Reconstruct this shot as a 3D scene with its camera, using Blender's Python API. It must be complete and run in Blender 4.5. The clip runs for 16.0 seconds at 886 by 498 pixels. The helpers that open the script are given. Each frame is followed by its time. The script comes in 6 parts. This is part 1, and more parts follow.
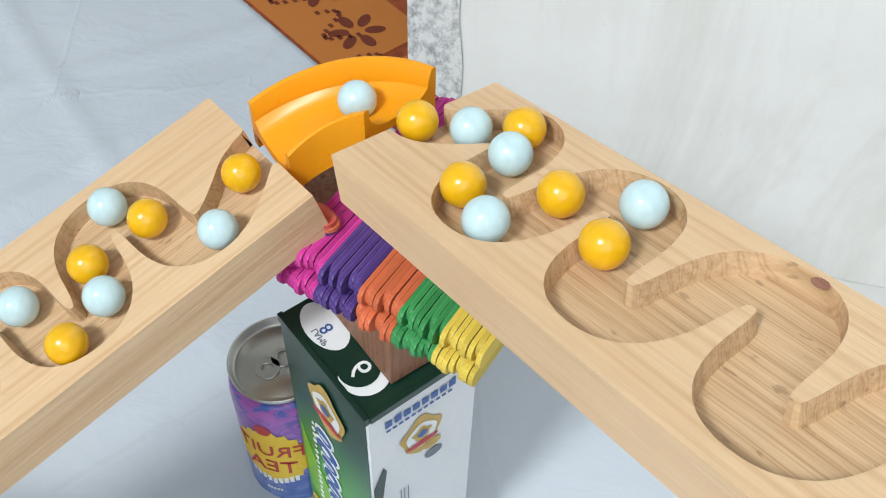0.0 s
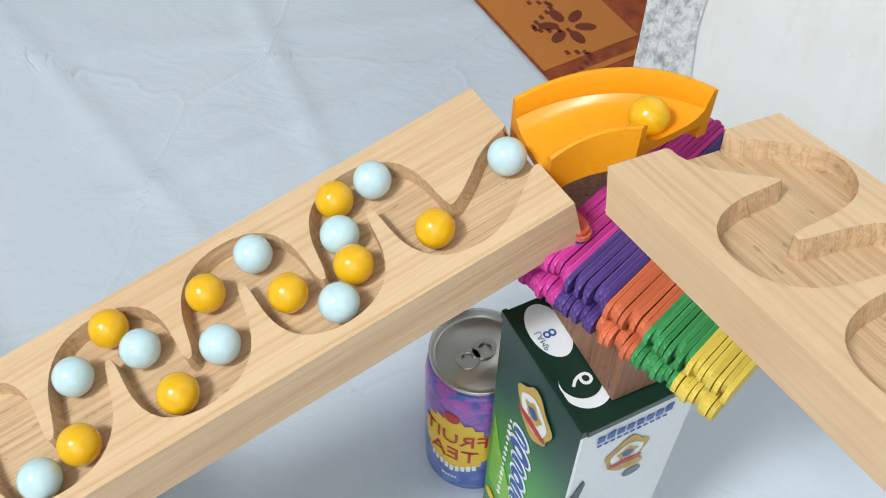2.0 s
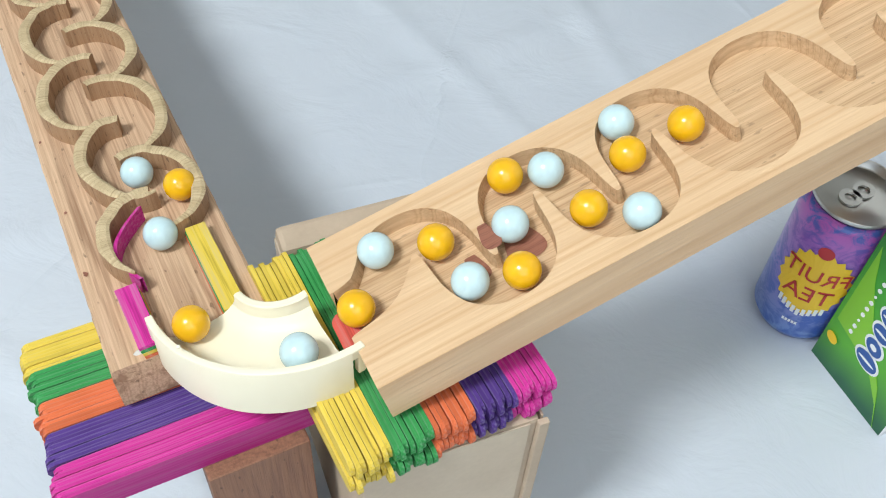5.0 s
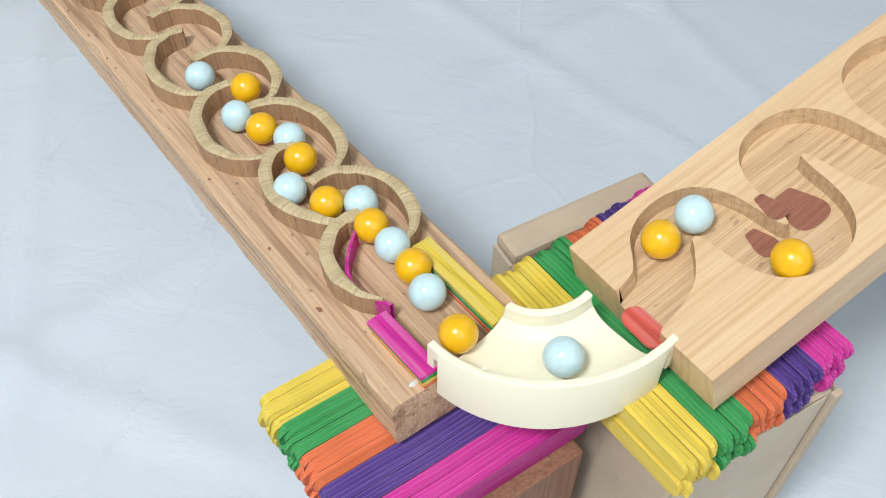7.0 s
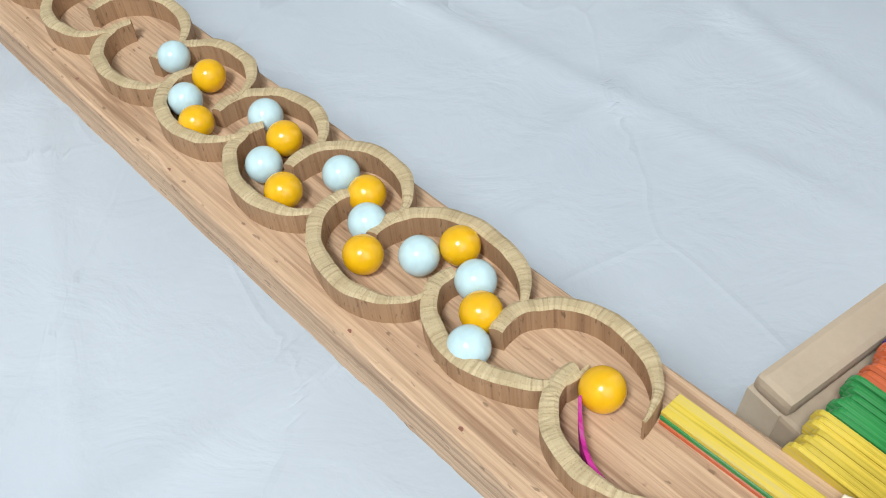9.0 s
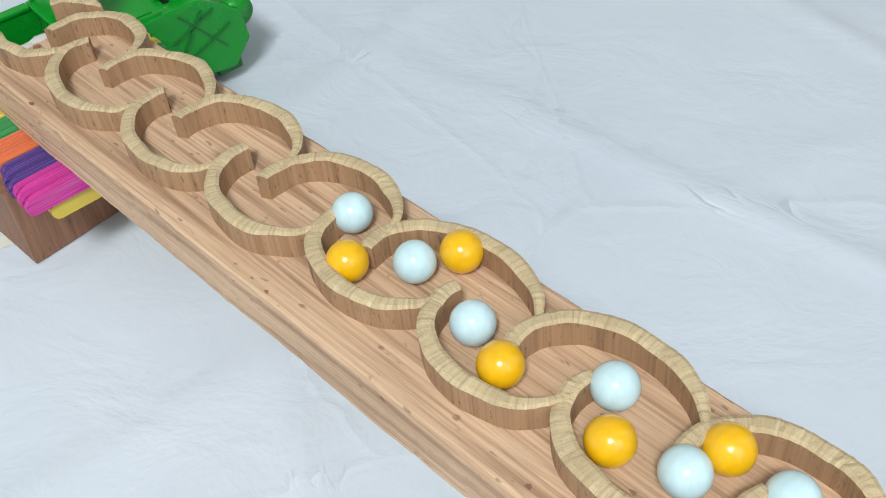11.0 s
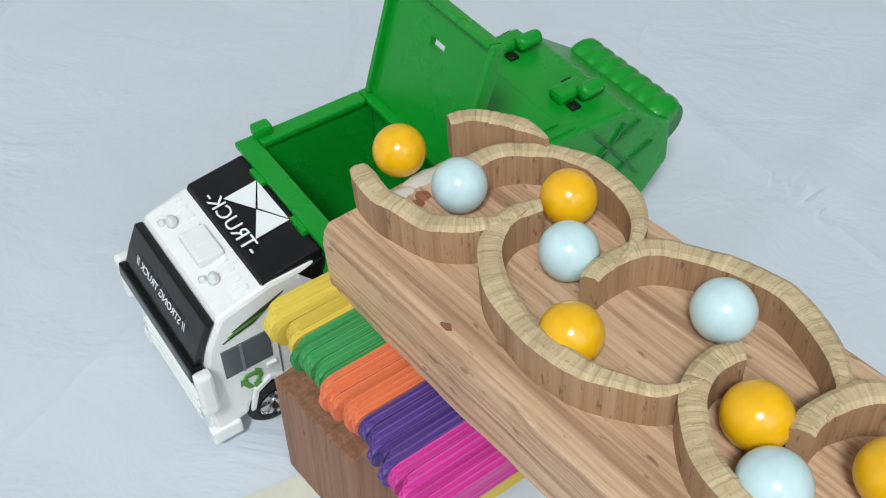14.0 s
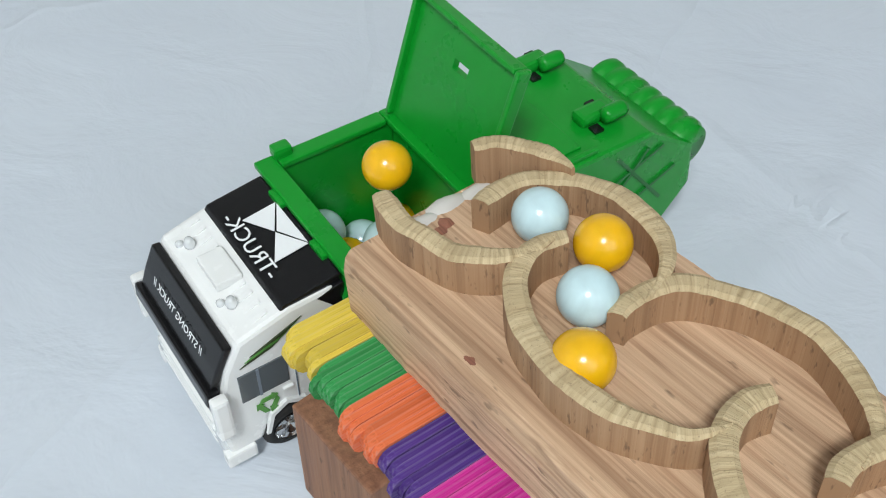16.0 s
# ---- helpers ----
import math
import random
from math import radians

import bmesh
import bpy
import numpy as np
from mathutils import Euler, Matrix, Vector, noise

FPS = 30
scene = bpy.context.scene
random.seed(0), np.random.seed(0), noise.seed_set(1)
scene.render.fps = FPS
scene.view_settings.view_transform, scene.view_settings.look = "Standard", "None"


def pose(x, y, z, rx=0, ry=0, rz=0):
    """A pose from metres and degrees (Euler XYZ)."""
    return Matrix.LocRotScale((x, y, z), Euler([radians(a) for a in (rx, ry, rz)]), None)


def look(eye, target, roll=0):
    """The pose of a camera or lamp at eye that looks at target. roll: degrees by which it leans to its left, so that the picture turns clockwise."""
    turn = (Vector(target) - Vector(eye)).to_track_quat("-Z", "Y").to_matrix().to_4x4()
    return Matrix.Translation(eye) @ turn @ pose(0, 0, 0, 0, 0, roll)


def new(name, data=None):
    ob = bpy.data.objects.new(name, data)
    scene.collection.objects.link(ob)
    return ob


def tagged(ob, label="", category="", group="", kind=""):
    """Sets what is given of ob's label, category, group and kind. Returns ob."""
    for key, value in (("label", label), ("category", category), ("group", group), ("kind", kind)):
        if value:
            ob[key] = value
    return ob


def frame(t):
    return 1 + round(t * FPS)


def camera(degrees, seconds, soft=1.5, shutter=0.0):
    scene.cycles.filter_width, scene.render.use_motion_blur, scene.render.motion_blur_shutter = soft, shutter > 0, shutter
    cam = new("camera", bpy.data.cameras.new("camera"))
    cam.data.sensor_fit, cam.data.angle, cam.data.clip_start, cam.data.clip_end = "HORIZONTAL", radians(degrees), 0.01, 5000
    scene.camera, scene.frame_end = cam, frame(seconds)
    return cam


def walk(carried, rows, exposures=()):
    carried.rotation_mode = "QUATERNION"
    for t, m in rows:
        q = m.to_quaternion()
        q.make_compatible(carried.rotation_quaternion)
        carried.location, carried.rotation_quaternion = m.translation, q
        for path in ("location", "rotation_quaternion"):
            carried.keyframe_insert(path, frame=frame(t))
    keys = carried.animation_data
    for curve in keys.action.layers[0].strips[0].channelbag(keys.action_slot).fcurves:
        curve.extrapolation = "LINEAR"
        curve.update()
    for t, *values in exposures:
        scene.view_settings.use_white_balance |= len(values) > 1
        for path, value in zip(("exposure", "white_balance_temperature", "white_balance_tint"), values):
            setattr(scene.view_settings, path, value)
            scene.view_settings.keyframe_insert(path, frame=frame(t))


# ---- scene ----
cam = camera(48.7, 16.0, soft=1.1)
PATH = [
    (0, (0.0197, 0.1223, 0.5633), (0.0183, 0.2493, 0.4089), 1.68),
    (0.5, (0.0084, 0.1243, 0.5561), (0.0013, 0.2519, 0.4022), 1.85),
    (1, (-0.0017, 0.1285, 0.5599), (-0.0142, 0.2539, 0.4046), 2.02),
    (1.5, (-0.0126, 0.1323, 0.5655), (-0.0323, 0.2548, 0.4087), 1.22),
    (2, (-0.0312, 0.1251, 0.5647), (-0.0569, 0.2466, 0.4079), 1.30),
    (2.5, (-0.0539, 0.1080, 0.5637), (-0.0846, 0.2274, 0.4062), 1.50),
    (3, (-0.0799, 0.0877, 0.5502), (-0.1147, 0.2066, 0.3932), 2.20),
    (3.5, (-0.1105, 0.0701, 0.5541), (-0.1465, 0.1875, 0.3963), 2.46),
    (4, (-0.1473, 0.0392, 0.5481), (-0.1811, 0.1577, 0.3907), 3.54),
    (4.5, (-0.1769, 0.0049, 0.5382), (-0.2078, 0.1241, 0.3806), 3.76),
    (5, (-0.2168, -0.0245, 0.5350), (-0.2439, 0.0961, 0.3777), 3.79),
    (5.2, (-0.2352, -0.0356, 0.5312), (-0.2601, 0.0859, 0.3742), 3.79),
    (7.3, (-0.3762, -0.0392, 0.4948), (-0.3871, 0.0861, 0.3392), 0.84),
    (7.5, (-0.3890, -0.0284, 0.4845), (-0.3989, 0.0970, 0.3291), 0.52),
    (8, (-0.4147, 0.0019, 0.4643), (-0.4239, 0.1278, 0.3091), -0.11),
    (8.2, (-0.4199, 0.0110, 0.4601), (-0.4299, 0.1377, 0.3057), -0.90),
    (10.3, (-0.6010, 0.2281, 0.4227), (-0.5914, 0.3527, 0.2665), 0.53),
    (10.5, (-0.6252, 0.2567, 0.4107), (-0.6158, 0.3845, 0.2571), 0.29),
    (11, (-0.6839, 0.2965, 0.3940), (-0.6781, 0.4306, 0.2456), 0.04),
    (11.5, (-0.7335, 0.3472, 0.3542), (-0.7340, 0.4857, 0.2099), -0.06),
    (12, (-0.7696, 0.4019, 0.3344), (-0.7740, 0.5406, 0.1904), 0.10),
    (12.5, (-0.8156, 0.4463, 0.3228), (-0.8201, 0.5844, 0.1782), 1.54),
    (13, (-0.8360, 0.4818, 0.3080), (-0.8431, 0.6189, 0.1626), 1.34),
    (13.5, (-0.8494, 0.5052, 0.2995), (-0.8569, 0.6410, 0.1529), 1.35),
    (14, (-0.8537, 0.5119, 0.2933), (-0.8619, 0.6467, 0.1459), 1.30),
    (14.5, (-0.8565, 0.5164, 0.2936), (-0.8654, 0.6512, 0.1462), 1.34),
    (15, (-0.8625, 0.5179, 0.2945), (-0.8717, 0.6527, 0.1470), 1.47),
    (15.5, (-0.8612, 0.5199, 0.2954), (-0.8706, 0.6546, 0.1479), 1.74),
    (16, (-0.8592, 0.5200, 0.2954), (-0.8686, 0.6549, 0.1481), 1.75),
]
walk(cam, [(t, look(eye, target, roll)) for t, eye, target, roll in PATH],
     exposures=[(0.0, 0.20), (5.0, 0.26), (8.0, 0.22), (10.5, 0.37), (12.0, 0.35), (13.5, 0.30), (16.0, 0.25)])

# ---------------------------------------------------------------- light
world = bpy.data.worlds.new("sky")
scene.world = world
world.use_nodes = True
wn = world.node_tree
sky = wn.nodes.new("ShaderNodeTexSky")
sky.sky_type = "NISHITA"
sky.sun_disc = False
sky.sun_elevation = radians(40)
sky.sun_rotation = radians(250)
wn.nodes["Background"].inputs["Strength"].default_value = 0.10
wn.links.new(sky.outputs["Color"], wn.nodes["Background"].inputs["Color"])


def area_lamp(name, eye, target, sx, sy, power, colour):
    data = bpy.data.lights.new(name, "AREA")
    data.shape, data.size, data.size_y, data.energy, data.color = "RECTANGLE", sx, sy, power, colour
    ob = new(name, data)
    ob.matrix_world = look(eye, target)
    return ob


area_lamp("south_window_light", (-1.06, -0.83, 2.20), (-0.45, 0.40, 0.1), 0.50, 0.50, 46, (0.93, 0.98, 1.0))
# broad fill lamp behind the camera, added to lift the shadows; no such source seen
area_lamp("doorway_light", (0.10, -0.83, 1.35), (-0.35, 0.40, 0.1), 1.3, 1.3, 8.5, (0.90, 0.97, 1.0))


# ---------------------------------------------------------------- materials
def material(name, base, rough=0.5, metal=0.0, coat=0.0, spec=0.5):
    m = bpy.data.materials.new(name)
    m.use_nodes = True
    b = m.node_tree.nodes["Principled BSDF"]
    b.inputs["Base Color"].default_value = (*base, 1)
    b.inputs["Roughness"].default_value = rough
    b.inputs["Metallic"].default_value = metal
    b.inputs["Coat Weight"].default_value = coat
    b.inputs["Coat Roughness"].default_value = 0.12
    b.inputs["Specular IOR Level"].default_value = spec
    return m


def nodes_of(m):
    nt = m.node_tree
    return nt, nt.nodes["Principled BSDF"]


def coords(nt, scale, kind="Object", rot=(0, 0, 0)):
    tc = nt.nodes.new("ShaderNodeTexCoord")
    mp = nt.nodes.new("ShaderNodeMapping")
    mp.inputs["Scale"].default_value = scale
    mp.inputs["Rotation"].default_value = rot
    nt.links.new(tc.outputs[kind], mp.inputs["Vector"])
    return mp.outputs["Vector"]


def noise_tex(nt, vec, scale, detail=4.0, rough=0.6, distort=0.0):
    n = nt.nodes.new("ShaderNodeTexNoise")
    n.inputs["Scale"].default_value = scale
    n.inputs["Detail"].default_value = detail
    n.inputs["Roughness"].default_value = rough
    n.inputs["Distortion"].default_value = distort
    nt.links.new(vec, n.inputs["Vector"])
    return n.outputs["Fac"]


def ramp_of(nt, fac, stops):
    r = nt.nodes.new("ShaderNodeValToRGB")
    e = r.color_ramp.elements
    while len(e) < len(stops):
        e.new(0.5)
    for el, (p, c) in zip(e, stops):
        el.position, el.color = p, (*c, 1)
    nt.links.new(fac, r.inputs["Fac"])
    return r.outputs["Color"]


def mix_col(nt, fac, a, b, mode="MIX"):
    x = nt.nodes.new("ShaderNodeMix")
    x.data_type, x.blend_type = "RGBA", mode
    for sock, v in ((x.inputs[0], fac), (x.inputs[6], a), (x.inputs[7], b)):
        if isinstance(v, (int, float)):
            sock.default_value = v
        elif isinstance(v, tuple):
            sock.default_value = (*v, 1)
        else:
            nt.links.new(v, sock)
    return x.outputs[2]


def bump_to(nt, bsdf, height, strength, dist=0.001):
    b = nt.nodes.new("ShaderNodeBump")
    b.inputs["Strength"].default_value = strength
    b.inputs["Distance"].default_value = dist
    nt.links.new(height, b.inputs["Height"])
    nt.links.new(b.outputs["Normal"], bsdf.inputs["Normal"])


def wood(name, pale, dark, ring=26.0, stretch=0.10, rough=0.5, figure=0.55, axis=0, fibre=0.35, knots=None, specks=0.0, fine=420.0, streak=0.0):
    """Sawn timber: growth rings drawn out along the grain, fine fibres, pores and a few dark specks."""
    m = material(name, pale, rough)
    nt, b = nodes_of(m)
    sc = [1.0, 1.0, 1.0]
    sc[axis] = stretch
    v = coords(nt, tuple(sc))
    warp = noise_tex(nt, v, 9.0, 2.0, 0.5)
    wv = nt.nodes.new("ShaderNodeTexWave")
    wv.wave_type, wv.bands_direction = "BANDS", "Y"
    wv.inputs["Scale"].default_value = ring
    wv.inputs["Distortion"].default_value = 7.0
    wv.inputs["Detail"].default_value = 2.5
    wv.inputs["Detail Scale"].default_value = 0.7
    nt.links.new(v, wv.inputs["Vector"])
    sc2 = [fine, fine, fine]
    sc2[axis] = 16.0
    fib = noise_tex(nt, coords(nt, tuple(sc2)), 1.0, 3.0, 0.65)
    broad = noise_tex(nt, coords(nt, (9, 9, 9)), 1.0, 3.0, 0.6)
    ringcol = ramp_of(nt, wv.outputs["Fac"], [(0.0, pale), (0.55, pale), (0.86, tuple(p * (1 - figure) + d * figure for p, d in zip(pale, dark))), (1.0, pale)])
    mid = tuple((p + d) / 2 for p, d in zip(pale, dark))
    c = mix_col(nt, ramp_of(nt, broad, [(0.35, (0, 0, 0)), (0.7, (0.5, 0.5, 0.5))]), ringcol, mid)
    c = mix_col(nt, fibre, c, ramp_of(nt, fib, [(0.3, dark), (0.62, pale)]), "MIX")
    if streak:
        ss = [150.0, 150.0, 150.0]
        ss[axis] = 5.0
        st = noise_tex(nt, coords(nt, tuple(ss)), 1.0, 4.0, 0.7, 0.4)
        c = mix_col(nt, ramp_of(nt, st, [(0.50, (0, 0, 0)), (0.64, (streak,) * 3)]), c, tuple(0.8 * d for d in dark))
    if specks:
        sk = [330.0, 330.0, 330.0]
        sk[axis] = 120.0
        sn = noise_tex(nt, coords(nt, tuple(sk)), 1.0, 2.0, 0.5)
        c = mix_col(nt, ramp_of(nt, sn, [(0.66, (0, 0, 0)), (0.72, (specks,) * 3)]), c, tuple(0.35 * d for d in dark))
    if knots:
        vo = nt.nodes.new("ShaderNodeTexVoronoi")
        vo.inputs["Scale"].default_value = knots
        vo.inputs["Randomness"].default_value = 1.0
        ks = [1.0, 1.0, 1.0]
        ks[axis] = 0.55
        nt.links.new(coords(nt, tuple(ks)), vo.inputs["Vector"])
        c = mix_col(nt, ramp_of(nt, vo.outputs["Distance"], [(0.03, (0.85, 0.85, 0.85)), (0.075, (0.25, 0.25, 0.25)), (0.13, (0, 0, 0))]), c, tuple(0.3 * d for d in dark))
    nt.links.new(c, b.inputs["Base Color"])
    bump_to(nt, b, fib, 0.5, 0.0008)
    return m


PINE = wood("pine", (0.72, 0.512, 0.312), (0.50, 0.26, 0.11), ring=20, stretch=0.06, rough=0.42, figure=0.50, fibre=0.20, streak=0.18)
PINE_CUT = wood("pine_routed", (0.68, 0.474, 0.283), (0.38, 0.21, 0.095), ring=75, stretch=0.12, rough=0.6, figure=0.8, fibre=0.5, specks=0.40, streak=0.25)
TEAK = wood("reddish_board", (0.68, 0.47, 0.305), (0.34, 0.185, 0.10), ring=44, stretch=0.05, rough=0.7, figure=0.85, fibre=0.55, knots=22, specks=0.6, fine=650.0, streak=0.75)
BLOCKWOOD = wood("brown_block", (0.30, 0.145, 0.08), (0.12, 0.05, 0.03), ring=40, stretch=0.12, rough=0.6, figure=0.65, fibre=0.6, axis=2, specks=0.6)
BARK = material("arc_side", (0.42, 0.26, 0.14), 0.75)
nt, b = nodes_of(BARK)
bands = noise_tex(nt, coords(nt, (210, 3, 1), "UV"), 1.0, 5.0, 0.75)
patch_ = noise_tex(nt, coords(nt, (42, 5, 1), "UV"), 1.0, 3.0, 0.6)
grit = noise_tex(nt, coords(nt, (700, 700, 180)), 1.0, 2.0, 0.6)
bc = ramp_of(nt, bands, [(0.28, (0.20, 0.105, 0.052)), (0.48, (0.36, 0.21, 0.112)), (0.72, (0.49, 0.32, 0.185))])
bc = mix_col(nt, ramp_of(nt, patch_, [(0.60, (0, 0, 0)), (0.74, (0.75, 0.75, 0.75))]), bc, (0.085, 0.045, 0.026))
bc = mix_col(nt, ramp_of(nt, grit, [(0.60, (0, 0, 0)), (0.72, (0.6, 0.6, 0.6))]), bc, (0.07, 0.038, 0.022))
nt.links.new(bc, b.inputs["Base Color"])
bump_to(nt, b, bands, 0.6, 0.0012)
ENDGRAIN = material("arc_top", (0.62, 0.49, 0.30), 0.85)
nt, b = nodes_of(ENDGRAIN)
sawn = noise_tex(nt, coords(nt, (760, 45, 1), "UV"), 1.0, 3.0, 0.65, 0.3)
coarse = noise_tex(nt, coords(nt, (95, 30, 1), "UV"), 1.0, 3.0, 0.6)
fuzz = noise_tex(nt, coords(nt, (1300, 1300, 1300)), 1.0, 2.0, 0.6)
ec = ramp_of(nt, sawn, [(0.28, (0.34, 0.245, 0.130)), (0.46, (0.52, 0.40, 0.235)), (0.70, (0.64, 0.52, 0.32))])
ec = mix_col(nt, ramp_of(nt, coarse, [(0.44, (0, 0, 0)), (0.66, (0.62, 0.62, 0.62))]), ec, (0.40, 0.30, 0.165))
ec = mix_col(nt, ramp_of(nt, fuzz, [(0.60, (0, 0, 0)), (0.72, (0.45, 0.45, 0.45))]), ec, (0.16, 0.105, 0.055))
nt.links.new(ec, b.inputs["Base Color"])
bump_to(nt, b, sawn, 0.5, 0.0010)


def stick_material(name, base):
    m = material(name, base, 0.6, spec=0.25)
    nt, b = nodes_of(m)
    fib = noise_tex(nt, coords(nt, (18, 700, 700)), 1.0, 3.0, 0.6)
    oi = nt.nodes.new("ShaderNodeObjectInfo")
    pale = tuple(min(1, 0.62 * c + 0.16) for c in base)
    deep = tuple(0.55 * c for c in base)
    c = ramp_of(nt, fib, [(0.28, deep), (0.47, base), (0.72, pale)])
    c = mix_col(nt, ramp_of(nt, oi.outputs["Random"], [(0.0, (0, 0, 0)), (0.6, (0.12, 0.12, 0.12)), (1.0, (0.55, 0.55, 0.55))]), c, deep)
    nt.links.new(c, b.inputs["Base Color"])
    bump_to(nt, b, fib, 0.3, 0.0004)
    return m


STICK = {
    "yellow": stick_material("yellow_stick", (0.76, 0.56, 0.07)),
    "green": stick_material("green_stick", (0.035, 0.30, 0.075)),
    "orange": stick_material("orange_stick", (0.74, 0.16, 0.055)),
    "purple": stick_material("purple_stick", (0.085, 0.035, 0.23)),
    "pink": stick_material("pink_stick", (0.62, 0.03, 0.30)),
}


def plastic(name, base, rough=0.3, bumpy=0.0):
    m = material(name, base, rough, coat=0.04, spec=0.38)
    nt, b = nodes_of(m)
    n = noise_tex(nt, coords(nt, (60, 60, 60)), 1.0, 4.0, 0.6)
    nt.links.new(ramp_of(nt, n, [(0.3, (rough * 0.8,) * 3), (0.7, (rough * 1.25,) * 3)]), b.inputs["Roughness"])
    if bumpy:
        bump_to(nt, b, noise_tex(nt, coords(nt, (500, 500, 500)), 1.0, 2.0), bumpy, 0.0003)
    return m


ORANGE = plastic("orange_plastic", (0.86, 0.34, 0.010), 0.32)
CREAM = plastic("cream_plastic", (0.84, 0.78, 0.60), 0.38)
TGREEN = plastic("truck_green", (0.003, 0.27, 0.020), 0.30)
TDARK = plastic("truck_dark_green", (0.007, 0.14, 0.02), 0.35)
TWHITE = plastic("truck_white", (0.80, 0.81, 0.80), 0.25)
TBLACK = plastic("truck_black", (0.008, 0.008, 0.009), 0.22)
TYRE = plastic("tyre_rubber", (0.02, 0.02, 0.02), 0.75)
CHROME = material("chrome", (0.62, 0.63, 0.64), 0.22, 1.0)
SILVER = material("can_lid_metal", (0.55, 0.54, 0.51), 0.30, 1.0)
GREY = plastic("dark_window", (0.10, 0.115, 0.125), 0.15)
CLEAR = material("clear_bead", (0.75, 0.77, 0.78), 0.12, 0.3)
DECAL_GREEN = plastic("decal_green", (0.10, 0.30, 0.06), 0.4)
DECAL_DARK = plastic("decal_dark", (0.035, 0.05, 0.02), 0.4)
MBLUE = material("pale_blue_glass", (0.56, 0.735, 0.77), 0.24, coat=0.25)
MYELLOW = material("amber_yellow_glass", (0.85, 0.46, 0.006), 0.24, coat=0.25)
for _m in (MBLUE, MYELLOW):
    _nt, _b = nodes_of(_m)
    _b.inputs["Subsurface Weight"].default_value = 0.12
    _b.inputs["Subsurface Radius"].default_value = (0.004, 0.004, 0.004)
    _n = noise_tex(_nt, coords(_nt, (110, 110, 60)), 1.0, 3.0, 0.5, 1.0)
    _base = _b.inputs["Base Color"].default_value[:3]
    _nt.links.new(ramp_of(_nt, _n, [(0.3, tuple(0.9 * c for c in _base)), (0.7, tuple(min(1, 1.06 * c) for c in _base))]), _b.inputs["Base Color"])


def card(name, base, dirt, rough=0.8):
    m = material(name, base, rough)
    nt, b = nodes_of(m)
    n = noise_tex(nt, coords(nt, (14, 14, 14)), 1.0, 6.0, 0.65)
    f = noise_tex(nt, coords(nt, (350, 350, 350)), 1.0, 3.0, 0.6)
    c = ramp_of(nt, n, [(0.3, dirt), (0.62, base)])
    c = mix_col(nt, 0.12, c, ramp_of(nt, f, [(0.3, tuple(0.6 * x for x in base)), (0.7, base)]))
    nt.links.new(c, b.inputs["Base Color"])
    bump_to(nt, b, f, 0.15, 0.0004)
    return m


CARDBOARD = card("brown_cardboard", (0.53, 0.42, 0.31), (0.44, 0.34, 0.245))
CARDPALE = card("pale_cardboard", (0.60, 0.50, 0.38), (0.52, 0.42, 0.31))
BOXWHITE = card("carton_white", (0.78, 0.79, 0.80), (0.74, 0.75, 0.77), 0.35)
BOXGREEN = material("carton_green", (0.045, 0.36, 0.040), 0.3)
nt, b = nodes_of(BOXGREEN)
gz = nt.nodes.new("ShaderNodeSeparateXYZ")
nt.links.new(coords(nt, (1, 1, 5.0)), gz.inputs[0])
gwarp = noise_tex(nt, coords(nt, (14, 14, 9)), 1.0, 2.0, 0.5)
gadd = nt.nodes.new("ShaderNodeMath")
gadd.operation = "MULTIPLY_ADD"
gadd.inputs[1].default_value = 0.30
nt.links.new(gwarp, gadd.inputs[0])
nt.links.new(gz.outputs["Z"], gadd.inputs[2])
nt.links.new(ramp_of(nt, gadd.outputs[0], [(0.16, (0.012, 0.10, 0.045)), (0.36, (0.10, 0.40, 0.030)), (0.62, (0.055, 0.33, 0.035)), (0.86, (0.012, 0.085, 0.045)), (1.1, (0.008, 0.045, 0.030))]), b.inputs["Base Color"])
BOXDARK = card("carton_dark_green", (0.008, 0.035, 0.022), (0.006, 0.028, 0.018), 0.3)
LIME = plastic("print_lime", (0.22, 0.52, 0.04), 0.35)
PWHITE = plastic("print_white", (0.80, 0.82, 0.83), 0.4)
PBLUE = plastic("print_blue", (0.035, 0.10, 0.33), 0.4)
PGOLD = plastic("print_gold", (0.55, 0.36, 0.09), 0.45)
PRED = plastic("print_red", (0.50, 0.03, 0.035), 0.4)
PYELLOW = plastic("print_yellow", (0.85, 0.55, 0.03), 0.4)
PBLACK = plastic("print_black", (0.01, 0.012, 0.012), 0.4)
PGREY = plastic("print_grey", (0.16, 0.19, 0.23), 0.5)
CHIPRED = stick_material("red_stick", (0.66, 0.10, 0.07))

CANPRINT = material("can_print", (0.12, 0.10, 0.4), 0.28, 0.1)
nt, b = nodes_of(CANPRINT)
sv = noise_tex(nt, coords(nt, (75, 75, 90)), 1.0, 4.0, 0.65, 1.5)
tc = nt.nodes.new("ShaderNodeTexCoord")
sp = nt.nodes.new("ShaderNodeSeparateXYZ")
nt.links.new(tc.outputs["Object"], sp.inputs[0])
mr = nt.nodes.new("ShaderNodeMapRange")
mr.inputs["From Max"].default_value = 0.117
nt.links.new(sp.outputs["Z"], mr.inputs["Value"])
hi = ramp_of(nt, mr.outputs["Result"], [(0.12, (0.05, 0.13, 0.50)), (0.45, (0.06, 0.12, 0.52)), (0.75, (0.22, 0.08, 0.42)), (0.92, (0.07, 0.13, 0.46))])
lo = ramp_of(nt, mr.outputs["Result"], [(0.1, (0.16, 0.28, 0.62)), (0.5, (0.30, 0.22, 0.62)), (0.9, (0.46, 0.12, 0.46))])
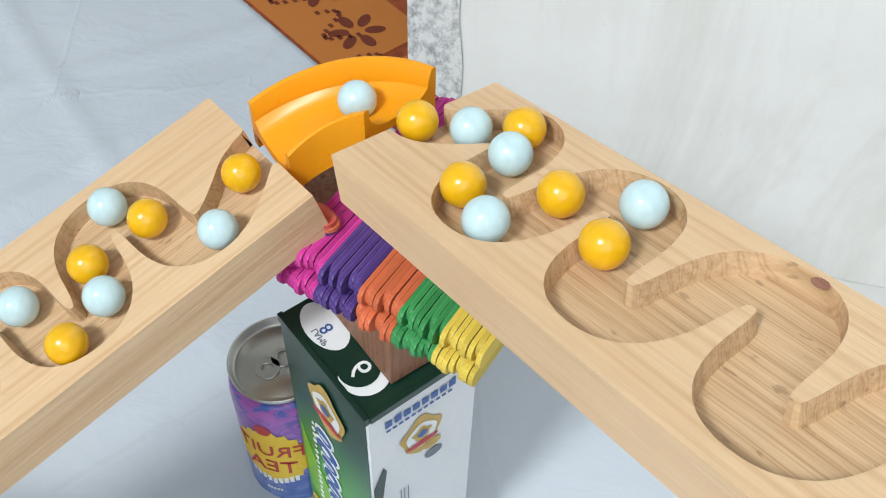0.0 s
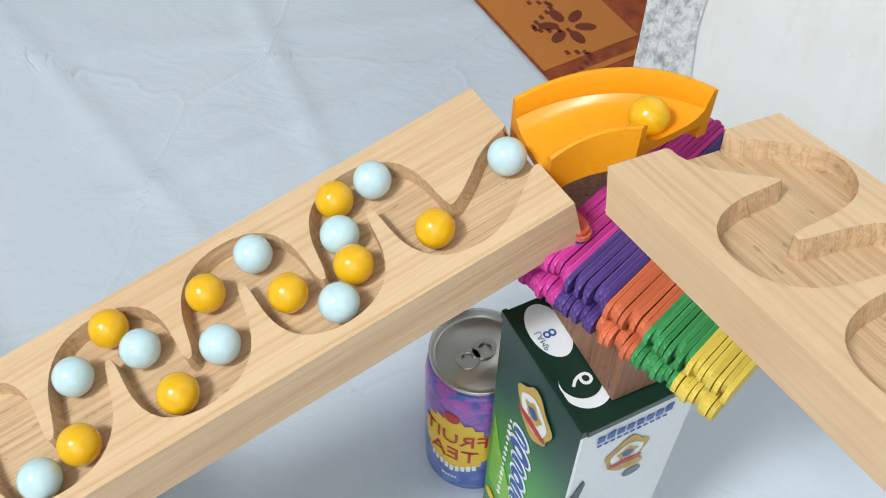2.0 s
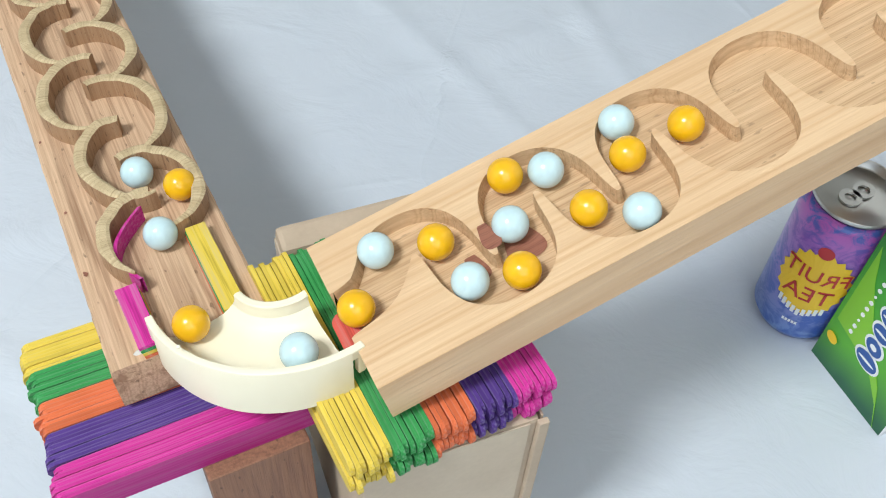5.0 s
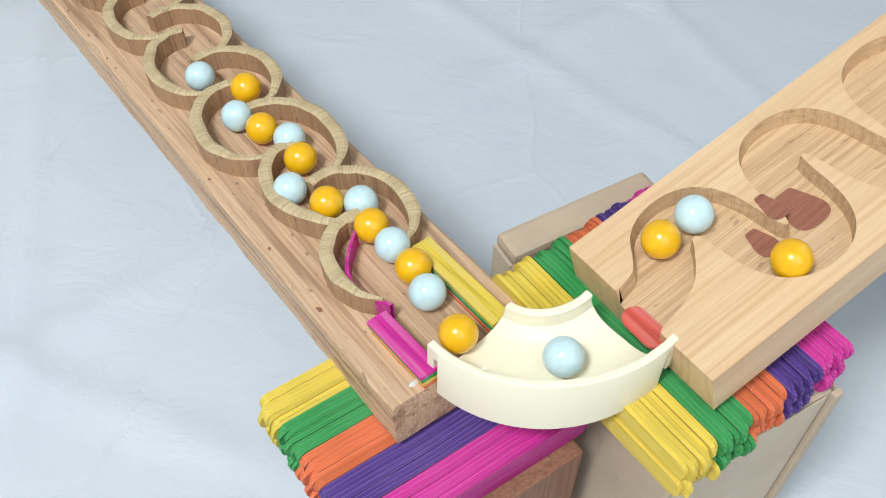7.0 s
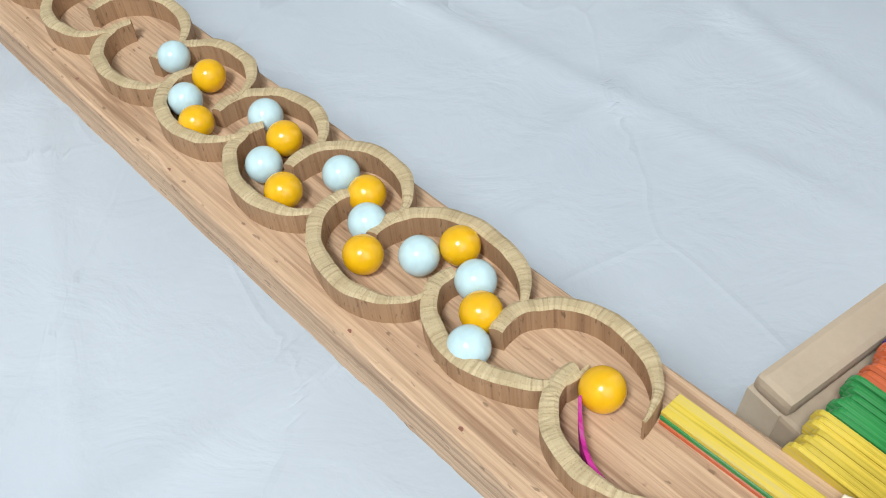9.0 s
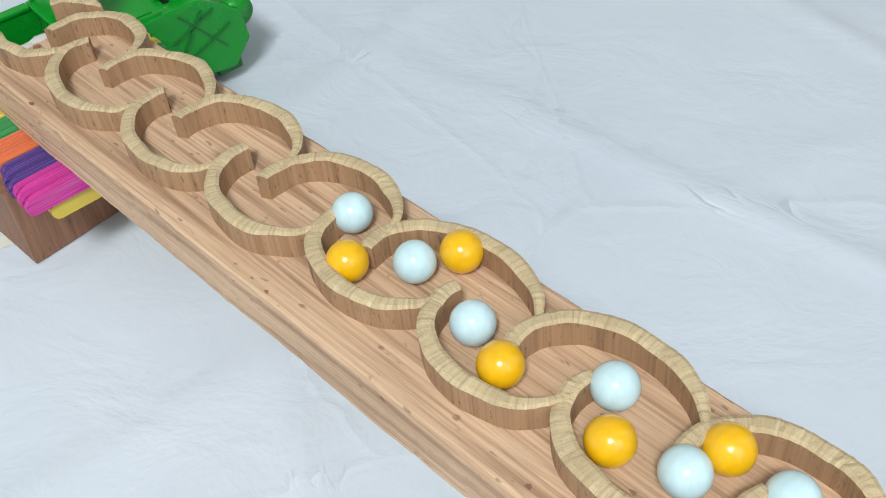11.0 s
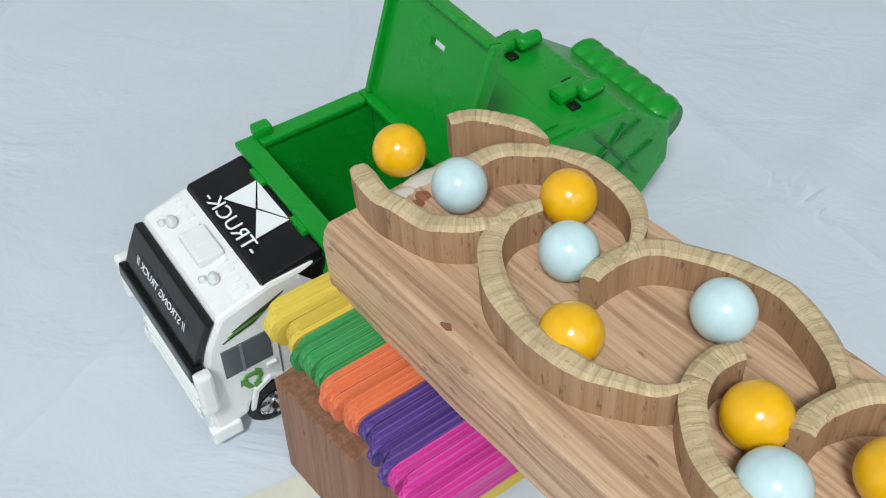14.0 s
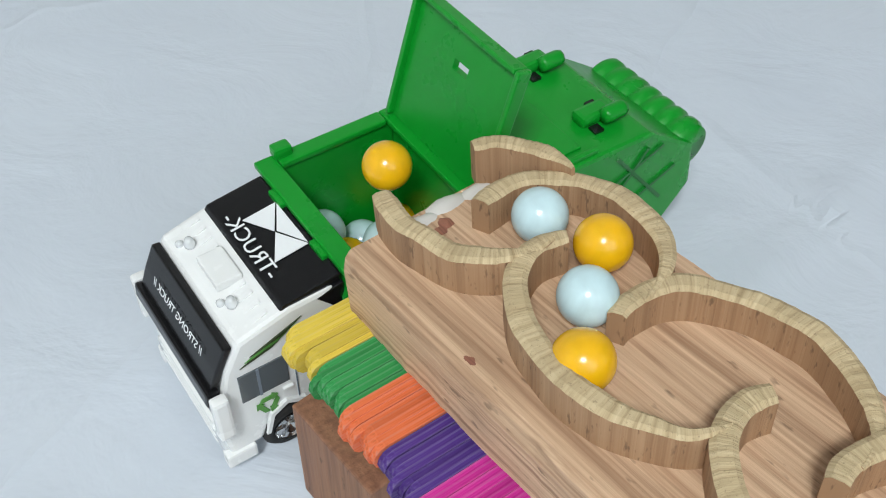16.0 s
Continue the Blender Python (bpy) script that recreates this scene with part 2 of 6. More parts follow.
nt.links.new(mix_col(nt, ramp_of(nt, sv, [(0.42, (0, 0, 0)), (0.58, (1, 1, 1))]), hi, lo), b.inputs["Base Color"])

CLOTH = material("white_sheet", (0.66, 0.70, 0.745), 0.75)
nt, b = nodes_of(CLOTH)
big = noise_tex(nt, coords(nt, (3, 3, 3)), 1.0, 5.0, 0.6)
weave = noise_tex(nt, coords(nt, (900, 900, 900)), 1.0, 2.0, 0.5)
spots = nt.nodes.new("ShaderNodeTexVoronoi")
spots.inputs["Scale"].default_value = 7.0
nt.links.new(coords(nt, (1, 1, 1)), spots.inputs["Vector"])
cl = ramp_of(nt, big, [(0.3, (0.54, 0.592, 0.660)), (0.7, (0.60, 0.645, 0.700))])
cl = mix_col(nt, ramp_of(nt, spots.outputs["Distance"], [(0.008, (0.8, 0.8, 0.8)), (0.014, (0, 0, 0))]), cl, (0.12, 0.13, 0.15))
nt.links.new(cl, b.inputs["Base Color"])
fold = noise_tex(nt, coords(nt, (16, 22, 16), rot=(0, 0, 0.5)), 1.0, 5.0, 0.55, 0.6)
crease = nt.nodes.new("ShaderNodeTexVoronoi")
crease.feature = "DISTANCE_TO_EDGE"
crease.inputs["Scale"].default_value = 4.2
cw = nt.nodes.new("ShaderNodeMixRGB")
cw.inputs[0].default_value = 0.025
nt.links.new(coords(nt, (1.0, 0.7, 1.0), rot=(0, 0, 0.4)), cw.inputs[1])
wn_ = nt.nodes.new("ShaderNodeTexNoise")
wn_.inputs["Scale"].default_value = 7.0
nt.links.new(wn_.outputs["Color"], cw.inputs[2])
nt.links.new(cw.outputs[0], crease.inputs["Vector"])
line = ramp_of(nt, crease.outputs["Distance"], [(0.0, (1, 1, 1)), (0.012, (0.45, 0.45, 0.45)), (0.05, (0.12, 0.12, 0.12)), (0.12, (0, 0, 0))])
both = mix_col(nt, 0.22, ramp_of(nt, fold, [(0.0, (0, 0, 0)), (1.0, (1, 1, 1))]), line)
bump_to(nt, b, both, 0.72, 0.0045)
b.inputs["Sheen Weight"].default_value = 0.1

PLASTER = material("worn_plaster", (0.74, 0.73, 0.69), 0.8)
nt, b = nodes_of(PLASTER)
pv = coords(nt, (1, 1, 1))
pb = noise_tex(nt, pv, 4.0, 6.0, 0.65)
pf = noise_tex(nt, pv, 45.0, 5.0, 0.7)
pc = ramp_of(nt, pb, [(0.3, (0.74, 0.73, 0.69)), (0.6, (0.84, 0.83, 0.80))])
pc = mix_col(nt, ramp_of(nt, pf, [(0.66, (0, 0, 0)), (0.74, (0.35, 0.35, 0.35))]), pc, (0.48, 0.42, 0.34))
nt.links.new(pc, b.inputs["Base Color"])
pw = noise_tex(nt, coords(nt, (9, 9, 2.2)), 1.0, 6.0, 0.7, 0.8)
pc = mix_col(nt, ramp_of(nt, pw, [(0.52, (0, 0, 0)), (0.68, (0.30, 0.30, 0.30))]), pc, (0.56, 0.52, 0.44))
ps = noise_tex(nt, coords(nt, (300, 300, 26), rot=(0, 0.7, 0)), 1.0, 2.0, 0.5)
pc = mix_col(nt, ramp_of(nt, ps, [(0.755, (0, 0, 0)), (0.78, (0.6, 0.6, 0.6))]), pc, (0.30, 0.28, 0.26))
nt.links.new(pc, b.inputs["Base Color"])
bump_to(nt, b, pf, 0.3, 0.002)
DIRT = material("grey_plaster_edge", (0.55, 0.56, 0.56), 0.9)
nt, b = nodes_of(DIRT)
df = noise_tex(nt, coords(nt, (130, 130, 90)), 1.0, 5.0, 0.75)
nt.links.new(ramp_of(nt, df, [(0.36, (0.34, 0.35, 0.35)), (0.56, (0.76, 0.76, 0.74))]), b.inputs["Base Color"])
bump_to(nt, b, df, 0.5, 0.002)

RUG = material("rust_rug", (0.30, 0.06, 0.015), 0.7)
nt, b = nodes_of(RUG)
rn = noise_tex(nt, coords(nt, (60, 60, 60)), 1.0, 4.0, 0.6)
nt.links.new(ramp_of(nt, rn, [(0.35, (0.20, 0.035, 0.010)), (0.65, (0.36, 0.075, 0.018))]), b.inputs["Base Color"])
RUGLIGHT = material("rug_field", (0.50, 0.17, 0.03), 0.7)
RUGDARK = material("rug_motif", (0.16, 0.028, 0.010), 0.7)
TAPE = card("old_tape", (0.66, 0.66, 0.56), (0.55, 0.55, 0.46), 0.35)
PAINT = material("room_paint", (0.72, 0.72, 0.70), 0.85)
GLUE = material("dried_glue", (0.62, 0.60, 0.56), 0.18, coat=0.3)


# ---------------------------------------------------------------- mesh helpers
def finish(bm, name, mats, smooth=False):
    me = bpy.data.meshes.new(name)
    bmesh.ops.recalc_face_normals(bm, faces=bm.faces[:])
    bm.to_mesh(me)
    bm.free()
    for m in mats if isinstance(mats, (list, tuple)) else [mats]:
        me.materials.append(m)
    if smooth:
        for p in me.polygons:
            p.use_smooth = True
    return me


def part(name, bm, mats, parent, label="", m=None, smooth=False):
    ob = new(name, finish(bm, name, mats, smooth))
    ob.parent = parent
    if m is not None:
        ob.matrix_basis = m
    if label:
        tagged(ob, label)
    return ob


def thing(name, m, label, category, group="", kind=""):
    ob = new(name)
    ob.empty_display_size = 0.02
    ob.matrix_basis = m
    return tagged(ob, label, category, group, kind)


def box_bm(x0, x1, y0, y1, z0, z1, bevel=0.0, segs=2):
    bm = bmesh.new()
    v = [bm.verts.new((x, y, z)) for z in (z0, z1) for x, y in ((x0, y0), (x1, y0), (x1, y1), (x0, y1))]
    for f in ((3, 2, 1, 0), (4, 5, 6, 7), (0, 1, 5, 4), (1, 2, 6, 5), (2, 3, 7, 6), (3, 0, 4, 7)):
        bm.faces.new([v[i] for i in f])
    if bevel:
        bmesh.ops.bevel(bm, geom=bm.edges[:], offset=bevel, segments=segs, affect="EDGES", profile=0.6)
    return bm


def prism_bm(poly, z0, z1, bevel=0.0, segs=2):
    """An upright prism over a flat outline."""
    bm = bmesh.new()
    lo = [bm.verts.new((x, y, z0)) for x, y in poly]
    hi = [bm.verts.new((x, y, z1)) for x, y in poly]
    n = len(poly)
    bm.faces.new(lo[::-1])
    bm.faces.new(hi)
    for i in range(n):
        bm.faces.new((lo[i], lo[(i + 1) % n], hi[(i + 1) % n], hi[i]))
    if bevel:
        bmesh.ops.recalc_face_normals(bm, faces=bm.faces[:])
        bmesh.ops.bevel(bm, geom=bm.edges[:], offset=bevel, segments=segs, affect="EDGES", profile=0.6)
    return bm


def side_bm(profile, y0, y1, bevel=0.0, segs=2):
    """A solid from a side outline in x and z, drawn out across y."""
    bm = prism_bm([(x, z) for x, z in profile], y0, y1, 0.0)
    for v in bm.verts:
        v.co = (v.co.x, v.co.z, v.co.y)
    bmesh.ops.recalc_face_normals(bm, faces=bm.faces[:])
    if bevel:
        bmesh.ops.bevel(bm, geom=bm.edges[:], offset=bevel, segments=segs, affect="EDGES", profile=0.6)
    return bm


def lathe_bm(profile, steps=40):
    """A solid of revolution about z from (radius, z) pairs."""
    bm = bmesh.new()
    rings = []
    for r, z in profile:
        if r < 1e-6:
            rings.append([bm.verts.new((0, 0, z))])
        else:
            rings.append([bm.verts.new((r * math.cos(2 * math.pi * k / steps), r * math.sin(2 * math.pi * k / steps), z)) for k in range(steps)])
    for a, c in zip(rings, rings[1:]):
        for k in range(steps):
            q = (k + 1) % steps
            if len(a) == 1 and len(c) > 1:
                bm.faces.new((a[0], c[q], c[k]))
            elif len(c) == 1 and len(a) > 1:
                bm.faces.new((a[k], a[q], c[0]))
            elif len(a) > 1:
                bm.faces.new((a[k], a[q], c[q], c[k]))
    return bm


def axes_pose(o, x, y, n):
    return Matrix(((x[0], y[0], n[0], o[0]), (x[1], y[1], n[1], o[1]), (x[2], y[2], n[2], o[2]), (0, 0, 0, 1)))


def flat_pose(o, heading):
    """A level pose at o whose x axis points along heading (degrees from +x)."""
    return pose(o[0], o[1], o[2], 0, 0, heading)


def sloped_pose(o, x, lean=0.0):
    """A pose at o with its x axis along x and its y axis level, but for a lean about x in degrees."""
    x = Vector(x).normalized()
    y = Vector((0, 0, 1)).cross(x).normalized()
    n = x.cross(y)
    c, s = math.cos(radians(lean)), math.sin(radians(lean))
    return axes_pose(o, x, c * y + s * n, c * n - s * y)


# the three runs: x down the slope, y towards the near edge, z off the face
RUN_1 = sloped_pose((0.0052, 0.39338, 0.31131), (-0.5854, 0.7736, -0.2424), 1.23)
RUN_2 = sloped_pose((-0.0598, 0.40516, 0.28216), (-0.724, -0.648, -0.2366), 5.65)
RUN_3 = sloped_pose((-0.43176, 0.1946, 0.16753), (-0.67, 0.7345, -0.108), -0.91)
R = 0.008


# ---------------------------------------------------------------- the ways of the marbles
def smooth_line(pts, step=0.002):
    """Catmull-Rom through the points, at even steps."""
    p = [Vector(q) for q in pts]
    p = [2 * p[0] - p[1]] + p + [2 * p[-1] - p[-2]]
    fine = []
    for a, b_, c, d in zip(p, p[1:], p[2:], p[3:]):
        for k in range(12):
            t = k / 12
            fine.append(0.5 * (2 * b_ + (c - a) * t + (2 * a - 5 * b_ + 4 * c - d) * t * t + (3 * b_ - a - 3 * c + d) * t ** 3))
    fine.append(p[-2])
    out, acc = [fine[0]], 0.0
    for a, b_ in zip(fine, fine[1:]):
        acc += (b_ - a).length
        if acc >= step:
            out.append(b_)
            acc = 0.0
    return out


def weave(first, pitch, count, side, reach, square=0.46):
    """Points of a way that swings from side to side, one swing each half pitch."""
    pts = []
    for k in range(count):
        x, s = first + k * pitch, side if k % 2 == 0 else -side
        pts += [(x - pitch * square, s * reach * 0.45), (x - pitch * 0.30, s * reach * 0.88), (x, s * reach), (x + pitch * 0.30, s * reach * 0.88), (x + pitch * square, s * reach * 0.45)]
    return pts


LINE_1 = [(x, y - 0.0025) for x, y in weave(-0.2690, 0.02937, 9, -1, 0.0210)]
LINE_1 = [(x, y) for x, y in LINE_1 if x < -0.030] + [(-0.026, -0.0170), (-0.016, -0.006), (-0.007, 0.0), (0.004, 0.0)]
LINE_2 = [(-0.004, 0.000), (0.008, 0.004), (0.018, 0.012)] + [(x, y) for x, y in weave(0.0372, 0.02925, 10, 1, 0.0222)][1:-1] + [(0.315, -0.0115), (0.324, -0.003), (0.343, 0.0016)]
# where the bent pieces of the third run meet
NEAR_TIPS = (0.0284, 0.0912, 0.1544, 0.2177, 0.2762, 0.3378, 0.3963, 0.4582, 0.5189, 0.5831, 0.6508)
NEAR_SWAY = (-0.0413, -0.0256, -0.0306, -0.0334, -0.0317, -0.0337, -0.0386, -0.0302, -0.0281, -0.0267, -0.0372)
FAR_TIPS = (0.0020, 0.0611, 0.1291, 0.1860, 0.2430, 0.2997, 0.3650, 0.4356, 0.4970, 0.5596, 0.6220, 0.6760)
LOBES = sorted([((p + q) / 2, -1) for p, q in zip(FAR_TIPS, FAR_TIPS[1:])] + [((p + q) / 2, 1) for p, q in zip(NEAR_TIPS, NEAR_TIPS[1:])])
LINE_3 = [(-0.064, -0.034), (-0.030, -0.032), (0.004, -0.040)]
for x, s in LOBES:
    LINE_3 += [(x - 0.0110, -0.0345 + s * 0.0050), (x - 0.0075, -0.0345 + s * 0.0095), (x, -0.0345 + s * 0.0115), (x + 0.0075, -0.0345 + s * 0.0095), (x + 0.0110, -0.0345 + s * 0.0050)]
LINE_3 += [(0.668, -0.030), (0.680, -0.021), (0.698, -0.027)]
FINE_1 = smooth_line([(x, y, 0) for x, y in LINE_1])
FINE_2 = smooth_line([(x, y, 0) for x, y in LINE_2])
FINE_3 = smooth_line([(x, y, 0) for x, y in LINE_3])
DEPTH = 0.0085          # how deep the pine boards are routed

way = [RUN_1 @ Vector((p.x, p.y, R - DEPTH)) for p in FINE_1]
a0, d0 = way[-1], (way[-1] - way[-2]).normalized()
nxt = [RUN_2 @ Vector((p.x, p.y, R - DEPTH)) for p in FINE_2]
b0, e0 = nxt[0], (nxt[1] - nxt[0]).normalized()


def bend(p, d, q, e, pull, n=26):
    """A curve from p, leaving along d, to q, arriving along e."""
    c1, c2 = p + d * pull, q - e * pull
    return [(1 - t) ** 3 * p + 3 * (1 - t) ** 2 * t * c1 + 3 * (1 - t) * t * t * c2 + t ** 3 * q for t in (k / n for k in range(1, n))]


BEND_1 = bend(a0, d0, b0, e0, 0.026)
way += BEND_1 + nxt
third = [RUN_3 @ Vector((p.x, p.y, R + 0.005 * max(0.0, min(1.0, (-0.038 - p.x) / 0.02)))) for p in FINE_3]
a1, d1 = way[-1], (way[-1] - way[-2]).normalized()
b1, e1 = third[0], (third[1] - third[0]).normalized()
BEND_2 = bend(a1, d1, b1, e1, 0.026)
way += BEND_2 + third
LENGTHS = [0.0]
for p, q in zip(way, way[1:]):
    LENGTHS.append(LENGTHS[-1] + (q - p).length)
TOTAL = LENGTHS[-1]
END_1 = LENGTHS[len(FINE_1) + len(BEND_1) // 2]           # where the second and the third run's stretch of the way begins
END_2 = LENGTHS[len(FINE_1) + len(BEND_1) + len(FINE_2) + len(BEND_2) // 2]


def on_way(s):
    """The place s metres along the marbles' way."""
    i = int(np.searchsorted(LENGTHS, max(0.0, min(s, TOTAL - 1e-6)), side="right")) - 1
    i = max(0, min(i, len(way) - 2))
    f = (s - LENGTHS[i]) / max(1e-9, LENGTHS[i + 1] - LENGTHS[i])
    return way[i].lerp(way[i + 1], f)


# ---------------------------------------------------------------- the setting
def cloth_height(x, y):
    h = 0.0022 * noise.noise((x * 5.0, y * 5.0, 1.7)) + 0.0012 * noise.noise((x * 14.0, y * 9.0, 4.0))
    for px, py, a, k, amp in ((-0.30, 0.72, 2.2, 90, 0.0030), (-0.62, 0.28, 0.75, 70, 0.0036), (-0.33, 0.60, 0.8, 90, 0.0030), (-0.80, 0.15, -0.7, 70, 0.0030), (-0.50, 1.10, 0.2, 80, 0.0030), (-0.55, 0.22, -0.25, 80, 0.0030),
                              (-0.42, 0.62, 2.5, 100, 0.0028), (-0.20, 0.82, 0.4, 100, 0.0026), (-0.62, 0.95, 0.9, 90, 0.0030), (-0.95, 0.45, 0.6, 80, 0.0028), (-1.10, 0.75, 1.9, 80, 0.0030), (-0.70, 0.42, 1.9, 110, 0.0022), (-0.48, 0.42, 1.2, 110, 0.0020)):
        d = (x - px) * math.sin(a) - (y - py) * math.cos(a)
        u = (x - px) * math.cos(a) + (y - py) * math.sin(a)
        h += amp * math.exp(-(d * k) ** 2) * math.exp(-(u * 3.2) ** 2) * (1.0 + 0.4 * noise.noise((u * 25, d * 30, px)))
    return h


def ground():
    """The white sheet on the floor, cut along its slanting edge, and the patterned rug under it."""
    ex, ey = -0.0897, 0.7807          # a place on the sheet's far edge
    ux, uy = 0.6774, -0.7356           # the edge's direction
    bm = bmesh.new()
    nu, nv = 240, 220
    grid = []
    for j in range(nv + 1):
        row = []
        for i in range(nu + 1):
            u, w = -1.3 + 2.3 * i / nu, 0.0 - 1.9 * (j / nv) ** 1.15
            x, y = ex + ux * u - uy * w, ey + uy * u + ux * w
            row.append(bm.verts.new((x, y, -0.0016 + max(-0.0012, cloth_height(x, y)) if j else -0.004)))
        grid.append(row)
    for j in range(nv):
        for i in range(nu):
            bm.faces.new((grid[j][i], grid[j][i + 1], grid[j + 1][i + 1], grid[j + 1][i]))
    sheet = new("cloth", finish(bm, "cloth", CLOTH, True))
    tagged(sheet, "creased white fabric sheet spread on the floor", "sheet", kind="structure")
    floor = new("floor", finish(box_bm(-2.4, 2.2, -0.85, 2.6, -0.08, -0.0075), "floor", PAINT))
    tagged(floor, "plain floor under the rug and the sheet", "floor", kind="structure")
    rug = thing("rug", flat_pose((ex, ey, -0.0070), math.degrees(math.atan2(uy, ux))), "rust and orange patterned rug with floral motifs beside the sheet", "rug")
    part("backing", box_bm(-1.3, 0.19, -0.06, 0.75, 0, 0.0016), RUG, rug)
    part("field", box_bm(-1.3, 0.005, 0.004, 0.105, 0.0016, 0.0022), RUGLIGHT, rug)
    part("field", box_bm(-1.3, 0.19, 0.20, 0.60, 0.0016, 0.0022), RUGLIGHT, rug)
    for k in range(2):
        part("border_stripe", box_bm(0.020 + 0.045 * k, 0.026 + 0.045 * k, -0.05, 0.20, 0.0016, 0.0022), RUGLIGHT, rug)
    for k in range(9):
        bm = bmesh.new()
        cx, cy = -0.035 - 0.075 * k, 0.055 + 0.008 * (k % 2)
        for q in range(6):
            a = q * math.pi / 3 + 0.3 * k
            px, py = cx + 0.017 * math.cos(a), cy + 0.017 * math.sin(a)
            pts = [bm.verts.new((px + 0.010 * math.cos(a) * math.cos(w) - 0.0055 * math.sin(a) * math.sin(w), py + 0.010 * math.sin(a) * math.cos(w) + 0.0055 * math.cos(a) * math.sin(w), 0.0026)) for w in (n * math.pi / 6 for n in range(12))]
            bm.faces.new(pts)
        for q in range(14):
            w = q / 13
            px, py = cx + 0.03 + 0.05 * w, cy - 0.02 + 0.016 * math.sin(7 * w)
            bm.faces.new([bm.verts.new((px + dx, py + dy, 0.0026)) for dx, dy in ((-0.003, -0.002), (0.003, -0.002), (0.003, 0.002), (-0.003, 0.002))])
        part("floral_motif", bm, RUGDARK, rug)


def room():
    """Plaster wall beside the run, plain walls and ceiling that close the room, a high window and, behind the camera, a
    wide unseen opening added for the fill lamp.
    """
    # the worn wall: its left end stands free
    wall = thing("wall_east", flat_pose((-0.0142, 0.6453, -0.0075), -12), "worn white plaster wall with grey chipped edge", "wall", kind="structure")
    part("plaster", box_bm(0.014, 2.3, 0, 0.12, 0, 2.5, 0.002), PLASTER, wall)
    bm = bmesh.new()
    rows = 60
    for k in range(rows):
        z0, z1 = 0.02 + 2.4 * k / rows, 0.02 + 2.4 * (k + 1) / rows
        w0, w1 = 0.024 + 0.012 * noise.noise((0, 0, z0 * 30)), 0.024 + 0.012 * noise.noise((0, 0, z1 * 30))
        for ya, yb in ((-0.0012, 0.0),):
            q = [bm.verts.new(c) for c in ((0.0135, ya, z0), (0.014 + w0, ya, z0), (0.014 + w1, ya, z1), (0.0135, ya, z1))]
            bm.faces.new(q)
    part("chipped_edge", bm, DIRT, wall, "grey chipped plaster along the edge")
    part("end_face", box_bm(0.0, 0.0138, 0.0005, 0.12, 0, 2.5, 0.001), DIRT, wall, "grey chipped plaster along the edge")
    for name, b_ in (("wall_north", (-2.5, 2.3, 2.6, 2.7, -0.08, 2.9)), ("wall_south_1", (-2.5, -1.40, -0.95, -0.85, -0.08, 2.9)), ("wall_south_2", (-0.72, -0.56, -0.95, -0.85, -0.08, 2.9)), ("wall_south_5", (0.76, 2.3, -0.95, -0.85, -0.08, 2.9)), ("wall_south_6", (-0.56, 0.76, -0.95, -0.85, 2.05, 2.9)), ("wall_south_7", (-0.56, 0.76, -0.95, -0.85, -0.08, 0.65)), ("wall_south_3", (-1.40, -0.72, -0.95, -0.85, 2.55, 2.9)), ("wall_south_4", (-1.40, -0.72, -0.95, -0.85, -0.08, 1.85)),
                     ("wall_far_east", (2.2, 2.3, -0.85, 2.6, -0.08, 2.9)), ("wall_west", (-2.5, -2.4, -0.85, 2.6, -0.08, 2.9))):
        tagged(new(name, finish(box_bm(*b_), name, PAINT)), "plain painted room wall", "wall", kind="structure")
    tagged(new("ceiling", finish(box_bm(-2.5, 2.3, -0.95, 2.7, 2.9, 2.98), "ceiling", PAINT)), "plain white ceiling", "ceiling", kind="structure")


# ---------------------------------------------------------------- pine boards with routed channels
def channel_field(line, xs, ys, radius):
    pts = np.array([(p.x, p.y) for p in line])
    gx, gy = np.meshgrid(xs, ys, indexing="ij")
    best = np.full(gx.shape, 9.0)
    for a, c in zip(pts, pts[1:]):
        d = c - a
        t = np.clip(((gx - a[0]) * d[0] + (gy - a[1]) * d[1]) / max(1e-12, d @ d), 0, 1)
        best = np.minimum(best, np.hypot(gx - a[0] - t * d[0], gy - a[1] - t * d[1]))
    return best - radius


